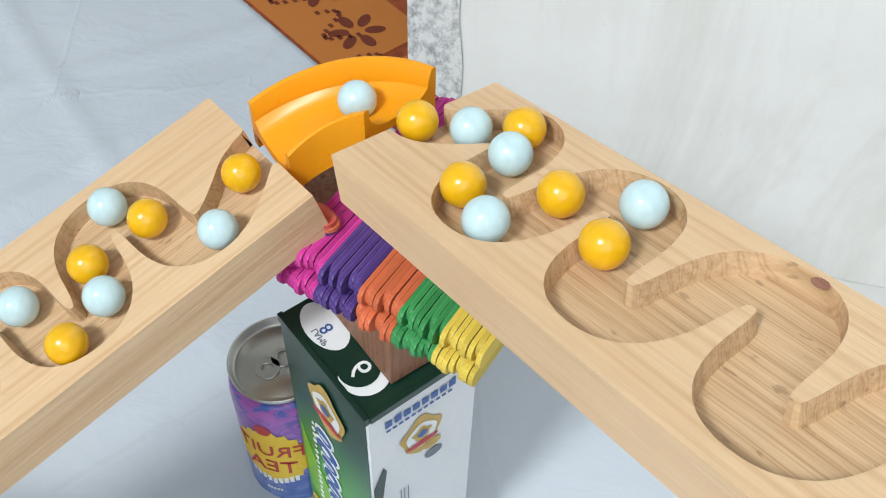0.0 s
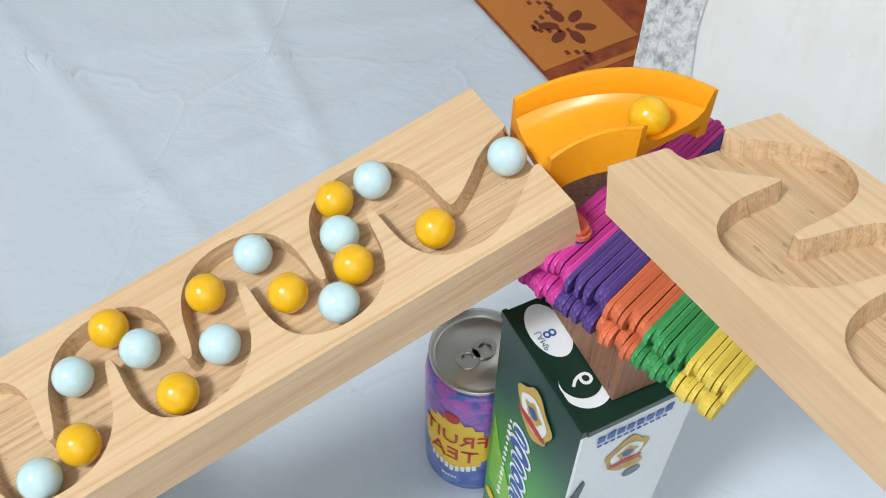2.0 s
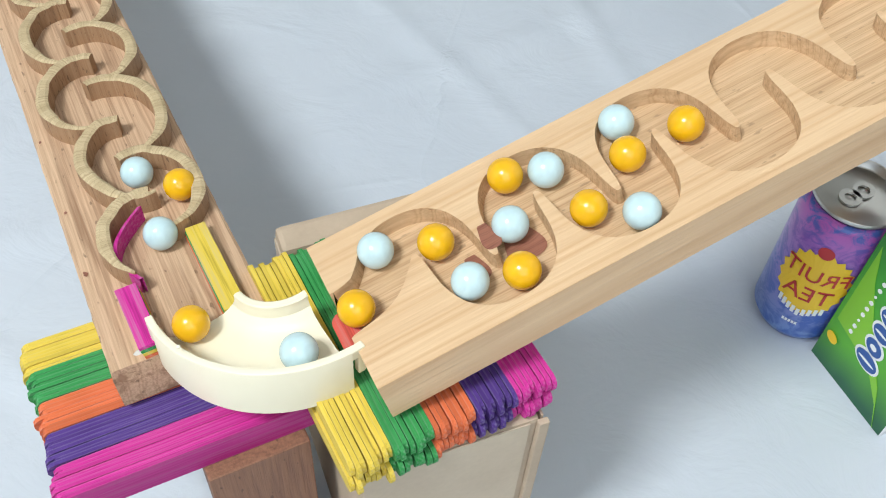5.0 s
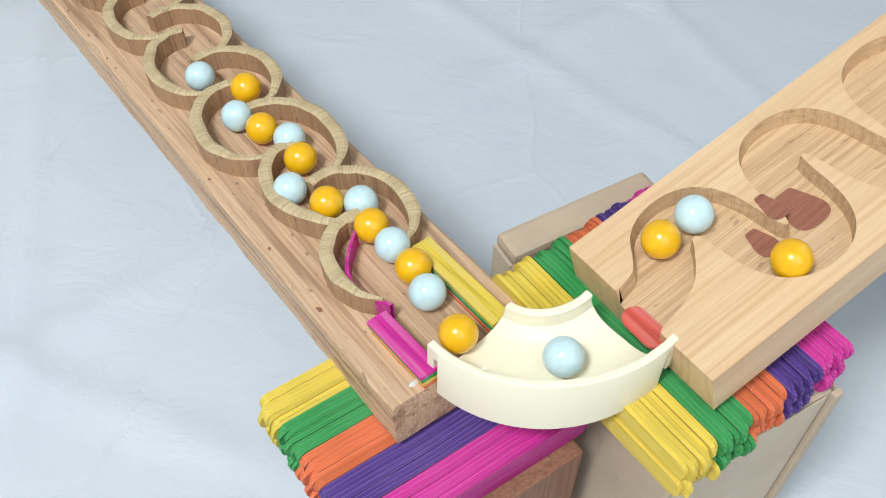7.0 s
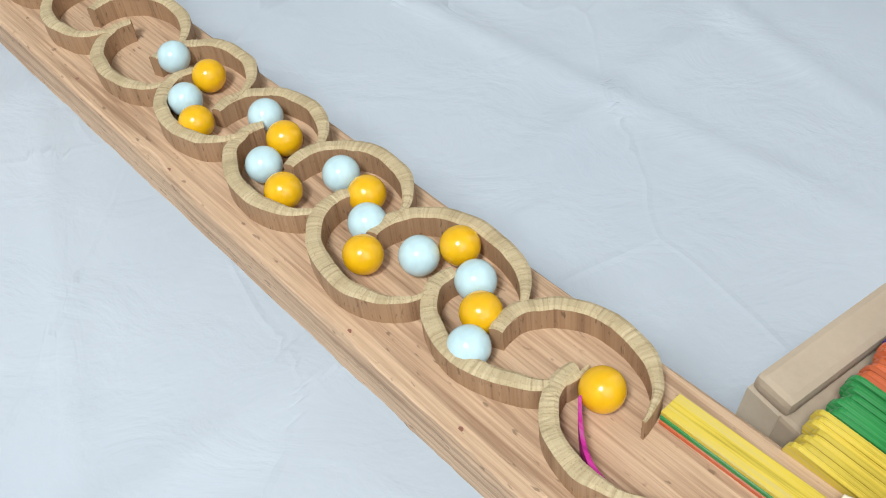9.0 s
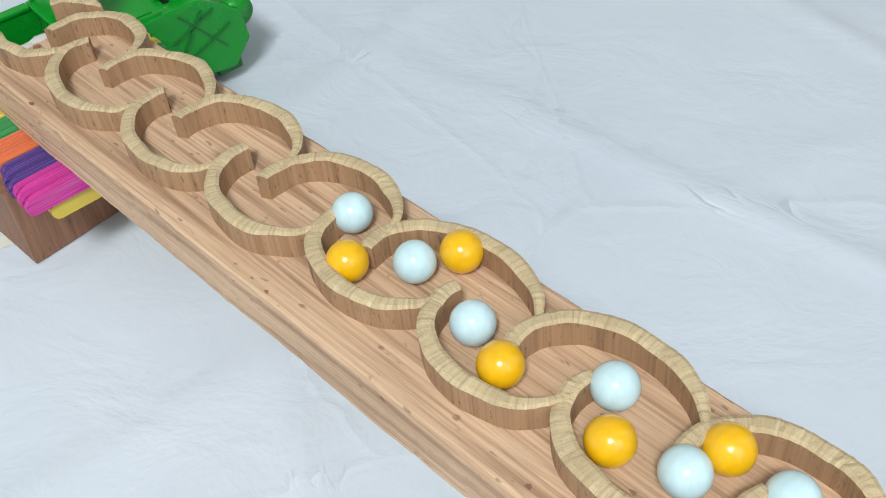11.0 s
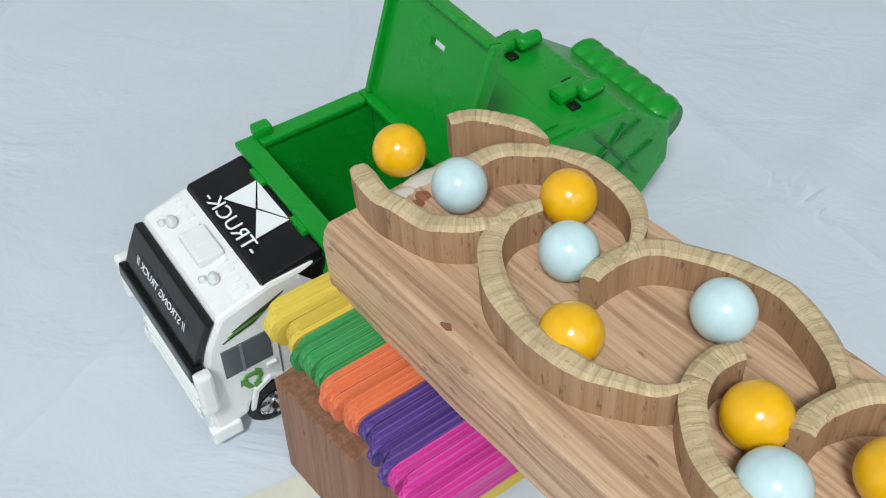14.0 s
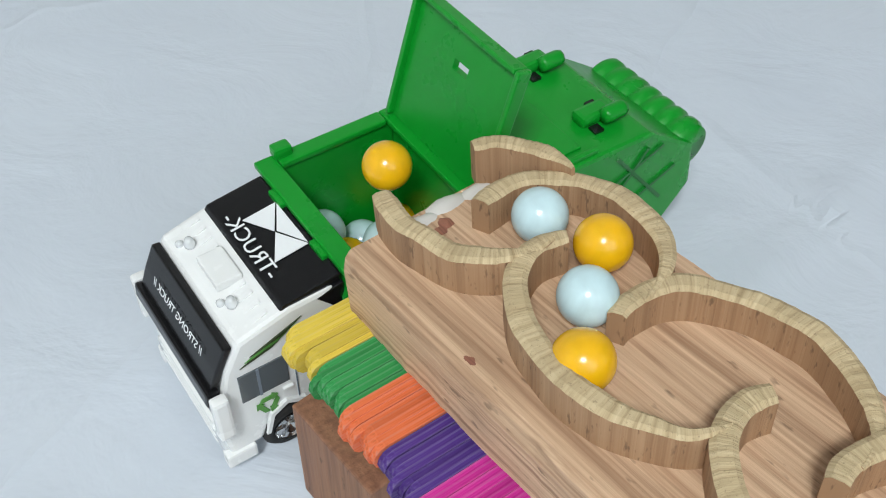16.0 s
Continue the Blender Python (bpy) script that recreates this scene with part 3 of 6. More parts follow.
def routed_board(name, line, x0, x1, half, thick, radius, run, label):
    """A pine board whose face is routed to a flat-bottomed channel along the line."""
    board = thing(name, run, label, "board")
    step = 0.0016
    xs = np.arange(x0, x1 + step * 0.5, step)
    ys = np.linspace(-half, half, int(round(2 * half / step)) + 1)
    f = channel_field(line, xs, ys, radius)
    bm = bmesh.new()
    nx, ny = len(xs), len(ys)
    # slide the grid nodes that lie near the rim onto it, so that the wall runs smoothly
    gx, gy = np.gradient(f, step)
    px, py = np.meshgrid(xs, ys, indexing="ij")
    px, py = px.copy(), py.copy()
    near = (np.abs(f) < 0.62 * step)
    edge = np.zeros_like(near)
    edge[1:-1, 1:-1] = near[1:-1, 1:-1]
    norm = np.maximum(1e-6, np.hypot(gx, gy))
    px[edge] -= (f * gx / norm)[edge]
    py[edge] -= (f * gy / norm)[edge]
    wob = np.array([[0.00025 * noise.noise((x * 60, y * 60, 3.0)) for y in ys] for x in xs])
    top = [[None] * ny for _ in range(nx)]
    low = [[None] * ny for _ in range(nx)]
    state = np.where(edge, 0, np.where(f < 0, -1, 1))

    def upper(i, j):
        if top[i][j] is None:
            top[i][j] = bm.verts.new((px[i, j], py[i, j], 0.0))
        return top[i][j]

    def lower(i, j):
        if low[i][j] is None:
            ox = oy = 0.0
            if state[i, j] == 0:
                ox, oy = -gx[i, j] / norm[i, j] * 0.0009, -gy[i, j] / norm[i, j] * 0.0009
            low[i][j] = bm.verts.new((px[i, j] + ox, py[i, j] + oy, -DEPTH + wob[i, j]))
        return low[i][j]

    for i in range(nx - 1):
        for j in range(ny - 1):
            c = [(i, j), (i + 1, j), (i + 1, j + 1), (i, j + 1)]
            s = [state[q] for q in c]
            tris = [c] if (max(s) <= 0 or min(s) >= 0) else ([[c[0], c[1], c[2]], [c[0], c[2], c[3]]] if s[0] * s[2] >= 0 else [[c[0], c[1], c[3]], [c[1], c[2], c[3]]])
            for t in tris:
                st = [state[q] for q in t]
                if min(st) < 0 and max(st) <= 0:
                    face = bm.faces.new([lower(*q) for q in t])
                    face.material_index = 1
                elif max(st) > 0 and min(st) >= 0:
                    bm.faces.new([upper(*q) for q in t])
                elif max(st) == 0 and min(st) == 0:
                    cx = sum(f[q] for q in t)
                    face = bm.faces.new([(upper if cx >= 0 else lower)(*q) for q in t])
                    face.material_index = 0 if cx >= 0 else 1
                else:
                    face = bm.faces.new([(lower if state[q] < 0 else upper)(*q) for q in t])
                    face.material_index = 1
    # walls between rim and channel floor
    rim = {}
    for i in range(nx):
        for j in range(ny):
            if top[i][j] is not None and low[i][j] is not None:
                rim[(i, j)] = True
    for (i, j) in rim:
        for di, dj in ((1, 0), (0, 1), (1, 1), (1, -1)):
            q = (i + di, j + dj)
            if q in rim:
                a, c, d, g = top[i][j], top[q[0]][q[1]], low[q[0]][q[1]], low[i][j]
                et, el = bm.edges.get((a, c)), bm.edges.get((g, d))
                if et and el and len(et.link_faces) == 1 and len(el.link_faces) == 1:
                    w = bm.faces.new((a, c, d, g))
                    w.material_index = 1
    # sides, ends and underside
    loop = [(i, 0) for i in range(nx)] + [(nx - 1, j) for j in range(1, ny)] + [(i, ny - 1) for i in range(nx - 2, -1, -1)] + [(0, j) for j in range(ny - 2, 0, -1)]
    foot = {}
    for q in loop:
        foot[q] = bm.verts.new((px[q], py[q], -thick))
    for a, c in zip(loop, loop[1:] + loop[:1]):
        va = top[a[0]][a[1]] or low[a[0]][a[1]]
        vc = top[c[0]][c[1]] or low[c[0]][c[1]]
        bm.faces.new((va, vc, foot[c], foot[a]))
    bm.faces.new([foot[q] for q in loop])
    part("plank", bm, [PINE, PINE_CUT], board)
    return board


def runs():
    b1 = routed_board("pine_run_upper", FINE_1, -0.274, 0.0, 0.0371, 0.0208, 0.0116, RUN_1, "pale pine board with a routed winding marble channel")
    b2 = routed_board("pine_run_lower", FINE_2, 0.0, 0.3388, 0.0408, 0.0233, 0.0120, RUN_2, "pale pine board with routed winding channel and a dark knot")
    # the dark red knot in the channel floor near the low end
    for x, y, rx, ry, z in ((0.2575, 0.0045, 0.0080, 0.0130, -DEPTH + 0.0006), (0.2697, 0.0000, 0.0038, 0.0090, 0.0003), (0.2800, 0.0060, 0.0045, 0.0090, -DEPTH + 0.0006)):
        bm = bmesh.new()
        bm.faces.new([bm.verts.new((x + rx * math.cos(a) * (1 + 0.2 * math.sin(3 * a)), y + ry * math.sin(a) * (1 + 0.2 * math.cos(2 * a)), z)) for a in (k * math.pi / 14 for k in range(28))])
        part("knot", bm, KNOT, b2, "dark red knot")
    bm = bmesh.new()
    bm.faces.new([bm.verts.new((-0.1570 + 0.0030 * math.cos(a), -0.0325 + 0.0021 * math.sin(a), 0.0003)) for a in (k * math.pi / 8 for k in range(16))])
    part("knot", bm, KNOT, b1, "small red-brown knot near the edge")


KNOT = wood("red_knot", (0.33, 0.135, 0.085), (0.15, 0.045, 0.03), ring=90, stretch=0.8, rough=0.4, figure=0.7)


def ring_piece(cx, cy, rx, ry, a0, a1, thick, height, steps=64, blunt=True, turn=0.0):
    """A bent strip of wood on edge, part of an oval: blunt at its first end, thinning to a point at its last."""
    bm = bmesh.new()
    uv = bm.loops.layers.uv.new("arc")
    rows = []
    for k in range(steps + 1):
        t = k / steps
        a = a0 + (a1 - a0) * t
        taper = min(1.0, (0.80 if blunt else 0.3) + 3.0 * t, 0.16 + 2.6 * (1 - t))
        taper *= 1 + 0.14 * noise.noise((cx * 70, a * 2, 9.0))
        wob = 0.0007 * noise.noise((cx * 90, a * 2.5, 1.0))
        h = height + 0.0009 * noise.noise((cx * 50 + a * 3, cy * 90, 5.0))
        ca, sa = math.cos(a), math.sin(a)
        nx, ny = ca / rx, sa / ry
        q = math.hypot(nx, ny)
        nx, ny = nx / q, ny / q
        px, py = cx + rx * ca, cy + ry * sa
        w = thick * 0.5 * taper
        saw = 0.00035 * noise.noise((cx * 31, a * 24.0, 2.0))
        rows.append([bm.verts.new((px + nx * (d + wob), py + ny * (d + wob), z)) for d, z in ((-w, -0.0002), (-w, h - 0.0006 + saw), (-w * 0.55, h + 0.0002 + saw), (w * 0.5, h + 0.0001 - saw), (w, h - 0.0008 - saw), (w, -0.0002))])
    for i, (p, q) in enumerate(zip(rows, rows[1:])):
        for k in range(6):
            f = bm.faces.new((p[k], q[k], q[(k + 1) % 6], p[(k + 1) % 6]))
            f.material_index = 1 if k in (1, 2, 3) else 0
            for loop, (n, m) in zip(f.loops, ((i, k), (i + 1, k), (i + 1, k + 1), (i, k + 1))):
                loop[uv].uv = (cx * 7.3 + n / steps * abs(a1 - a0) * 0.5 * (rx + ry), m * thick / 6)
    bm.faces.new(rows[0][::-1])
    bm.faces.new(rows[-1])
    bmesh.ops.rotate(bm, cent=(cx, cy, 0), matrix=Matrix.Rotation(turn, 3, "Z"), verts=bm.verts[:])
    return bm


def ring_run():
    run = thing("ring_run", RUN_3, "reddish wooden board with glued bent wooden ring pieces as track", "board")
    bm = bmesh.new()
    rows = []
    for k in range(241):
        x = -0.0610 + 0.7547 * k / 240
        def jit(q, amp):
            return amp * (noise.noise((x * 45, q * 7.1, 0.4)) + 0.7 * noise.noise((x * 190, q * 3.3, 5.0)))
        chip = 0.0022 * max(0.0, noise.noise((x * 22, 8.0, 1.0)) - 0.15)
        rows.append([bm.verts.new((x, y, z)) for y, z in (
            (-0.0668 + jit(1, 0.0004), -0.0243), (-0.0668 + jit(2, 0.0004), -0.0012), (-0.0655 + jit(3, 0.0004), 0.0),
            (0.0034 + jit(4, 0.0005) - 2 * chip, 0.0), (0.0048 + jit(5, 0.0006) - chip, -0.0012 - chip + jit(8, 0.0003)), (0.0052 + jit(6, 0.0005), -0.0060), (0.0050 + jit(7, 0.0006), -0.0243))])
    for p, q in zip(rows, rows[1:]):
        for k in range(7):
            bm.faces.new((p[k], q[k], q[(k + 1) % 7], p[(k + 1) % 7]))
    bm.faces.new(rows[0][::-1])
    bm.faces.new(rows[-1])
    part("plank", bm, TEAK, run)
    # the cracked, glue-smeared hollow at the low end
    for x, y, r, h in ((0.678, -0.0170, 0.0034, 0.0016), (0.685, -0.0250, 0.0028, 0.0011), (0.683, -0.0420, 0.0032, 0.0013)):
        bm = bmesh.new()
        top = bm.verts.new((x, y, h))
        ring = [bm.verts.new((x + r * (1 + 0.3 * noise.noise((n * 1.7, x * 90, 0))) * math.cos(n * math.pi / 8), y + r * (1 + 0.3 * noise.noise((n * 2.3, y * 90, 3))) * math.sin(n * math.pi / 8), -0.0002)) for n in range(16)]
        for n in range(16):
            bm.faces.new((top, ring[n], ring[(n + 1) % 16]))
        part("splinter", bm, KNOT, run, "dark torn grain", smooth=True)
    for k, (x, y, r) in enumerate(((0.6900, -0.0200, 0.0060), (0.6915, -0.0300, 0.0075), (0.6905, -0.0410, 0.0065), (-0.0560, -0.0090, 0.0030))):
        bm = lathe_bm([(0, 0.0014), (r * 0.6, 0.0011), (r, -0.0002)], 18)
        for v in bm.verts:
            v.co.x *= 0.45 + 0.2 * noise.noise((v.co.y * 400, k, 0))
        part("glue_blob", bm, GLUE, run, "clear dried glue", pose(x, y, 0), True)
    ry, th, ht = 0.0240, 0.0064, 0.0112
    mats = [BARK, ENDGRAIN]
    part("ring_piece", ring_piece(0.0020, -0.0345, 0.0290, ry, radians(-10), radians(140), th, ht), mats, run)
    for k, (p, q) in enumerate(zip(NEAR_TIPS, NEAR_TIPS[1:])):
        part("ring_piece", ring_piece((p + q) / 2, -0.0320 + 0.5 * (NEAR_SWAY[k] + 0.032), (q - p) / 2 + 0.0012, ry - 0.0015, radians(-18), radians(180), th, ht + 0.0004 * (k % 2), turn=-0.5 * (NEAR_SWAY[k] + 0.032) / 0.031), mats, run)
    part("ring_piece", ring_piece(0.6815, -0.0330, 0.0310, ry, radians(62), radians(186), th, ht + 0.001), mats, run)
    for k, (p, q) in enumerate(zip(FAR_TIPS, FAR_TIPS[1:])):
        part("ring_piece", ring_piece((p + q) / 2, -0.0378 + 0.0006 * (k % 2), (q - p) / 2 + 0.0012, ry, radians(378), radians(180), th, ht + 0.0004 * (k % 3 - 1)), mats, run)
    part("ring_piece", ring_piece(0.6720, -0.0340, 0.0240, 0.0235, radians(338), radians(258), th, ht + 0.003), mats, run)
    for x, y, r in ((0.045, 0.0012, 0.0016), (0.0, 0.0016, 0.0022), (0.105, 0.0018, 0.0014), (0.235, 0.0022, 0.0013), (0.330, -0.0005, 0.0018), (0.455, 0.0025, 0.0015), (0.640, 0.0015, 0.0022), (0.683, -0.022, 0.0030), (0.684, -0.046, 0.0026)):
        bm = bmesh.new()
        bm.faces.new([bm.verts.new((x + 0.6 * r * (1.3 + 0.3 * math.sin(2 * a + x * 90)) * math.cos(a), y + 0.6 * r * (0.8 + 0.2 * math.sin(3 * a)) * math.sin(a), 0.0003)) for a in (k * math.pi / 9 for k in range(18))])
        part("knot", bm, KNOT, run, "small dark knot")
    # flat sticks that line the start of the track
    for q, (col, z) in enumerate((("orange", 0.0), ("green", 0.0021), ("yellow", 0.0042))):
        part("guide_stick", box_bm(-0.0285, 0.0285, -0.0049, 0.0049, 0, 0.0020, 0.0003), STICK[col], run, col + " flat stick", pose(-0.0275, -0.0515 - 0.0004 * q, z, 0, 0, 1.0))
    for q, (col, z) in enumerate((("orange", 0.0), ("yellow", 0.0021), ("green", 0.0042), ("pink", 0.0063))):
        part("guide_stick", box_bm(-0.0185, 0.0185, -0.0048, 0.0048, 0, 0.0020, 0.0003), STICK[col], run, col + " flat stick", pose(-0.0425, -0.0145 + 0.0004 * q, z, 0, 0, 2.0))
    bm = bmesh.new()
    rows = []
    for k in range(13):
        t = k / 12
        x, y = -0.024 + 0.046 * t, -0.0205 - 0.0110 * t * t + 0.009 * math.sin(math.pi * t)
        rows.append([bm.verts.new((x, y + d, z)) for d, z in ((-0.0009, 0), (-0.0009, 0.0095), (0.0009, 0.0095), (0.0009, 0))])
    for p, q in zip(rows, rows[1:]):
        for k in range(4):
            bm.faces.new((p[k], q[k], q[(k + 1) % 4], p[(k + 1) % 4]))
    part("bent_strip", bm, STICK["pink"], run, "bent pink strip lining the curve")


def flat_stick(length, width, thick):
    n = 8
    r = width / 2
    out = [(length / 2 - r + r * math.cos(a), r * math.sin(a)) for a in (-math.pi / 2 + math.pi * k / n for k in range(n + 1))]
    out += [(-x, -y) for x, y in out]
    return prism_bm(out, 0.0, thick)


def edge_stick(length, width, thick):
    """A craft stick set on edge, with round ends; x along it, z up."""
    n = 6
    r = width / 2
    out = [(length / 2 - r * 0.8 + r * 0.8 * math.cos(a), r + r * math.sin(a)) for a in (-math.pi / 2 + math.pi * k / n for k in range(n + 1))]
    out += [(-x, width - y) for x, y in out]
    return side_bm(out, -thick / 2, thick / 2)


STICK_MESH = {}
COLOURS = ("pink", "purple", "orange", "green", "yellow")


def stick_raft(corner, across, along, top, layers, order, label, per=8, pitch=0.00207, shift=0.0):
    """Craft sticks glued side by side on edge, five colours, in one or more layers. corner: where the first stick's near end lies."""
    if not STICK_MESH:
        for col in COLOURS:
            STICK_MESH[col] = finish(edge_stick(0.114, 0.0100, 0.0021), "stick_" + col, STICK[col])
    ax = Vector((math.cos(radians(along)), math.sin(radians(along)), 0))
    side = -1 if across < 0 else 1
    raft = thing("stick_raft", flat_pose((corner[0], corner[1], top), along), label, "stick raft", "stick rafts")
    rnd = random.Random(corner[0])
    for layer in range(layers):
        for g, col in enumerate(order):
            for k in range(per):
                i = g * per + k
                ob = new("stick", STICK_MESH[col])
                ob.parent = raft
                jut = rnd.uniform(-0.0022, 0.0022)
                ob.matrix_basis = pose(0.057 + jut + shift * layer, side * (i + 0.5) * pitch + 0.0012 * layer, -0.0100 * (layer + 1) + rnd.uniform(-0.0006, 0.0006) - 0.0002 * layer, 0, 0, rnd.uniform(-0.35, 0.35))
    return raft


def trough(name, centre, r_in, r_out, a0, a1, z0, z1, h_in, h_out, mat, label, lip=0.0026, foot=-0.0110):
    """A curved gutter: rounded floor, low inner wall, high outer wall, over the arc a0 to a1 (degrees), falling from z0 to z1."""
    ob = thing(name, pose(*centre, 0), label, "track corner")
    n = 36
    rm = 0.5 * (r_in + r_out)
    r1, r2 = r_out - lip - 0.0018, r_in + lip + 0.0012

    def sweep(part_name, profile):
        bm = bmesh.new()
        rows = []
        for k in range(n + 1):
            t = k / n
            a = radians(a0 + (a1 - a0) * t)
            z = z0 + (z1 - z0) * t
            rows.append([bm.verts.new((r * math.cos(a), r * math.sin(a), z + h)) for r, h in profile(0.0022 * math.sin(math.pi * t))])
        m = len(rows[0])
        for p, q in zip(rows, rows[1:]):
            for k in range(m):
                bm.faces.new((p[k], q[k], q[(k + 1) % m], p[(k + 1) % m]))
        bm.faces.new(rows[0][::-1])
        bm.faces.new(rows[-1])
        g = part(part_name, bm, mat, ob)
        for p in g.data.polygons:
            p.use_smooth = len(p.vertices) == 4
        g.data.set_sharp_from_angle(angle=radians(38))

    def outer(e):
        c = h_out + e
        return [(r_out, foot), (r_out, c - 0.0008), (r_out - 0.0003, c - 0.0002), (r_out - 0.0008, c), (r_out - lip + 0.0008, c), (r_out - lip + 0.0003, c - 0.0002), (r_out - lip, c - 0.0008), (r1 + 0.0002, c * 0.5), (r1 + 0.0001, 0.0045), (r1 + 0.0001, foot)]

    def inner(e):
        return [(r_in, -0.0110), (r2, -0.0110), (r2, 0.0040), (r_in + lip, h_in * 0.6), (r_in + lip, h_in - 0.0008), (r_in + lip - 0.0008, h_in), (r_in + 0.0008, h_in), (r_in, h_in - 0.0008)]

    def floor_of(e):
        s = [(r2 + (r1 - r2) * k / 12, 0.0045 * (2 * k / 12 - 1) ** 4 - 0.0002) for k in range(13)]
        return s + [(r1, -0.0042), (r2, -0.0042)]

    sweep("outer_wall", outer)
    sweep("inner_wall", inner)
    sweep("gutter_floor", floor_of)
    return ob


def corners():
    trough("orange_corner", (-0.0316, 0.3734, 0.0), 0.0250, 0.0622, 46, 124, a0.z - R, b0.z - R, 0.0122, 0.0128, ORANGE, "glossy orange plastic quarter-round track corner")
    c = trough("cream_corner", (-0.3400, 0.2078, 0.0), 0.0205, 0.0615, 319, 231, a1.z - R - 0.0035, b1.z - R, 0.0105, 0.0158, CREAM, "cream plastic quarter-round track corner with clip legs", lip=0.0036, foot=-0.0125)
    for a, z in ((321.5, a1.z - 0.0035), (228.5, b1.z)):
        x, y = 0.0598 * math.cos(radians(a)), 0.0598 * math.sin(radians(a))
        part("clip_arm", box_bm(-0.0017, 0.0017, -0.0034, 0.0034, 0.0016, 0.0078, 0.0007), CREAM, c, m=pose(x, y, z, 0, 0, a))
        a += 1.6 if a > 300 else -1.6
        x, y = 0.0598 * math.cos(radians(a)), 0.0598 * math.sin(radians(a))
        part("clip_leg", box_bm(-0.0017, 0.0017, -0.0019, 0.0019, -0.0105, 0.0072, 0.0008), CREAM, c, m=pose(x, y, z, 0, 0, a))
    for a in (250, 290):
        part("moulding_pip", lathe_bm([(0, 0), (0.0009, 0), (0.0009, 0.0006), (0, 0.0006)], 10), CREAM, c, m=pose(0.0602 * math.cos(radians(a)), 0.0602 * math.sin(radians(a)), 0.5 * (a1.z + b1.z) - R + 0.0163, 0, 0, 0))
    # small stacks of stick ends between runs and corners
    st = thing("stick_stack", flat_pose((-0.0323, 0.3805, 0.2622), -43.4), "small stack of short red and purple stick ends", "stick stack")
    for k, col in enumerate(("purple", "orange")):
        part("stick_end", flat_stick(0.015, 0.0088, 0.0020), STICK[col], st, "", pose(0.0006 * (k % 2), 0.0004 * k, 0.0021 * k, 0, 0, 3 * (k % 2)))
    part("stick_end", flat_stick(0.014, 0.0088, 0.0020), CHIPRED, st, "red stick end", pose(0, 0, 0.0042, 0, 0, -2))
    ch = thing("red_chip", RUN_2 @ pose(0.3392, 0.004, -DEPTH - 0.0008, 0, 0, 90), "rounded orange-red stick end bridging run and corner", "stick end")
    part("chip", flat_stick(0.0215, 0.0100, 0.0020), CHIPRED, ch)


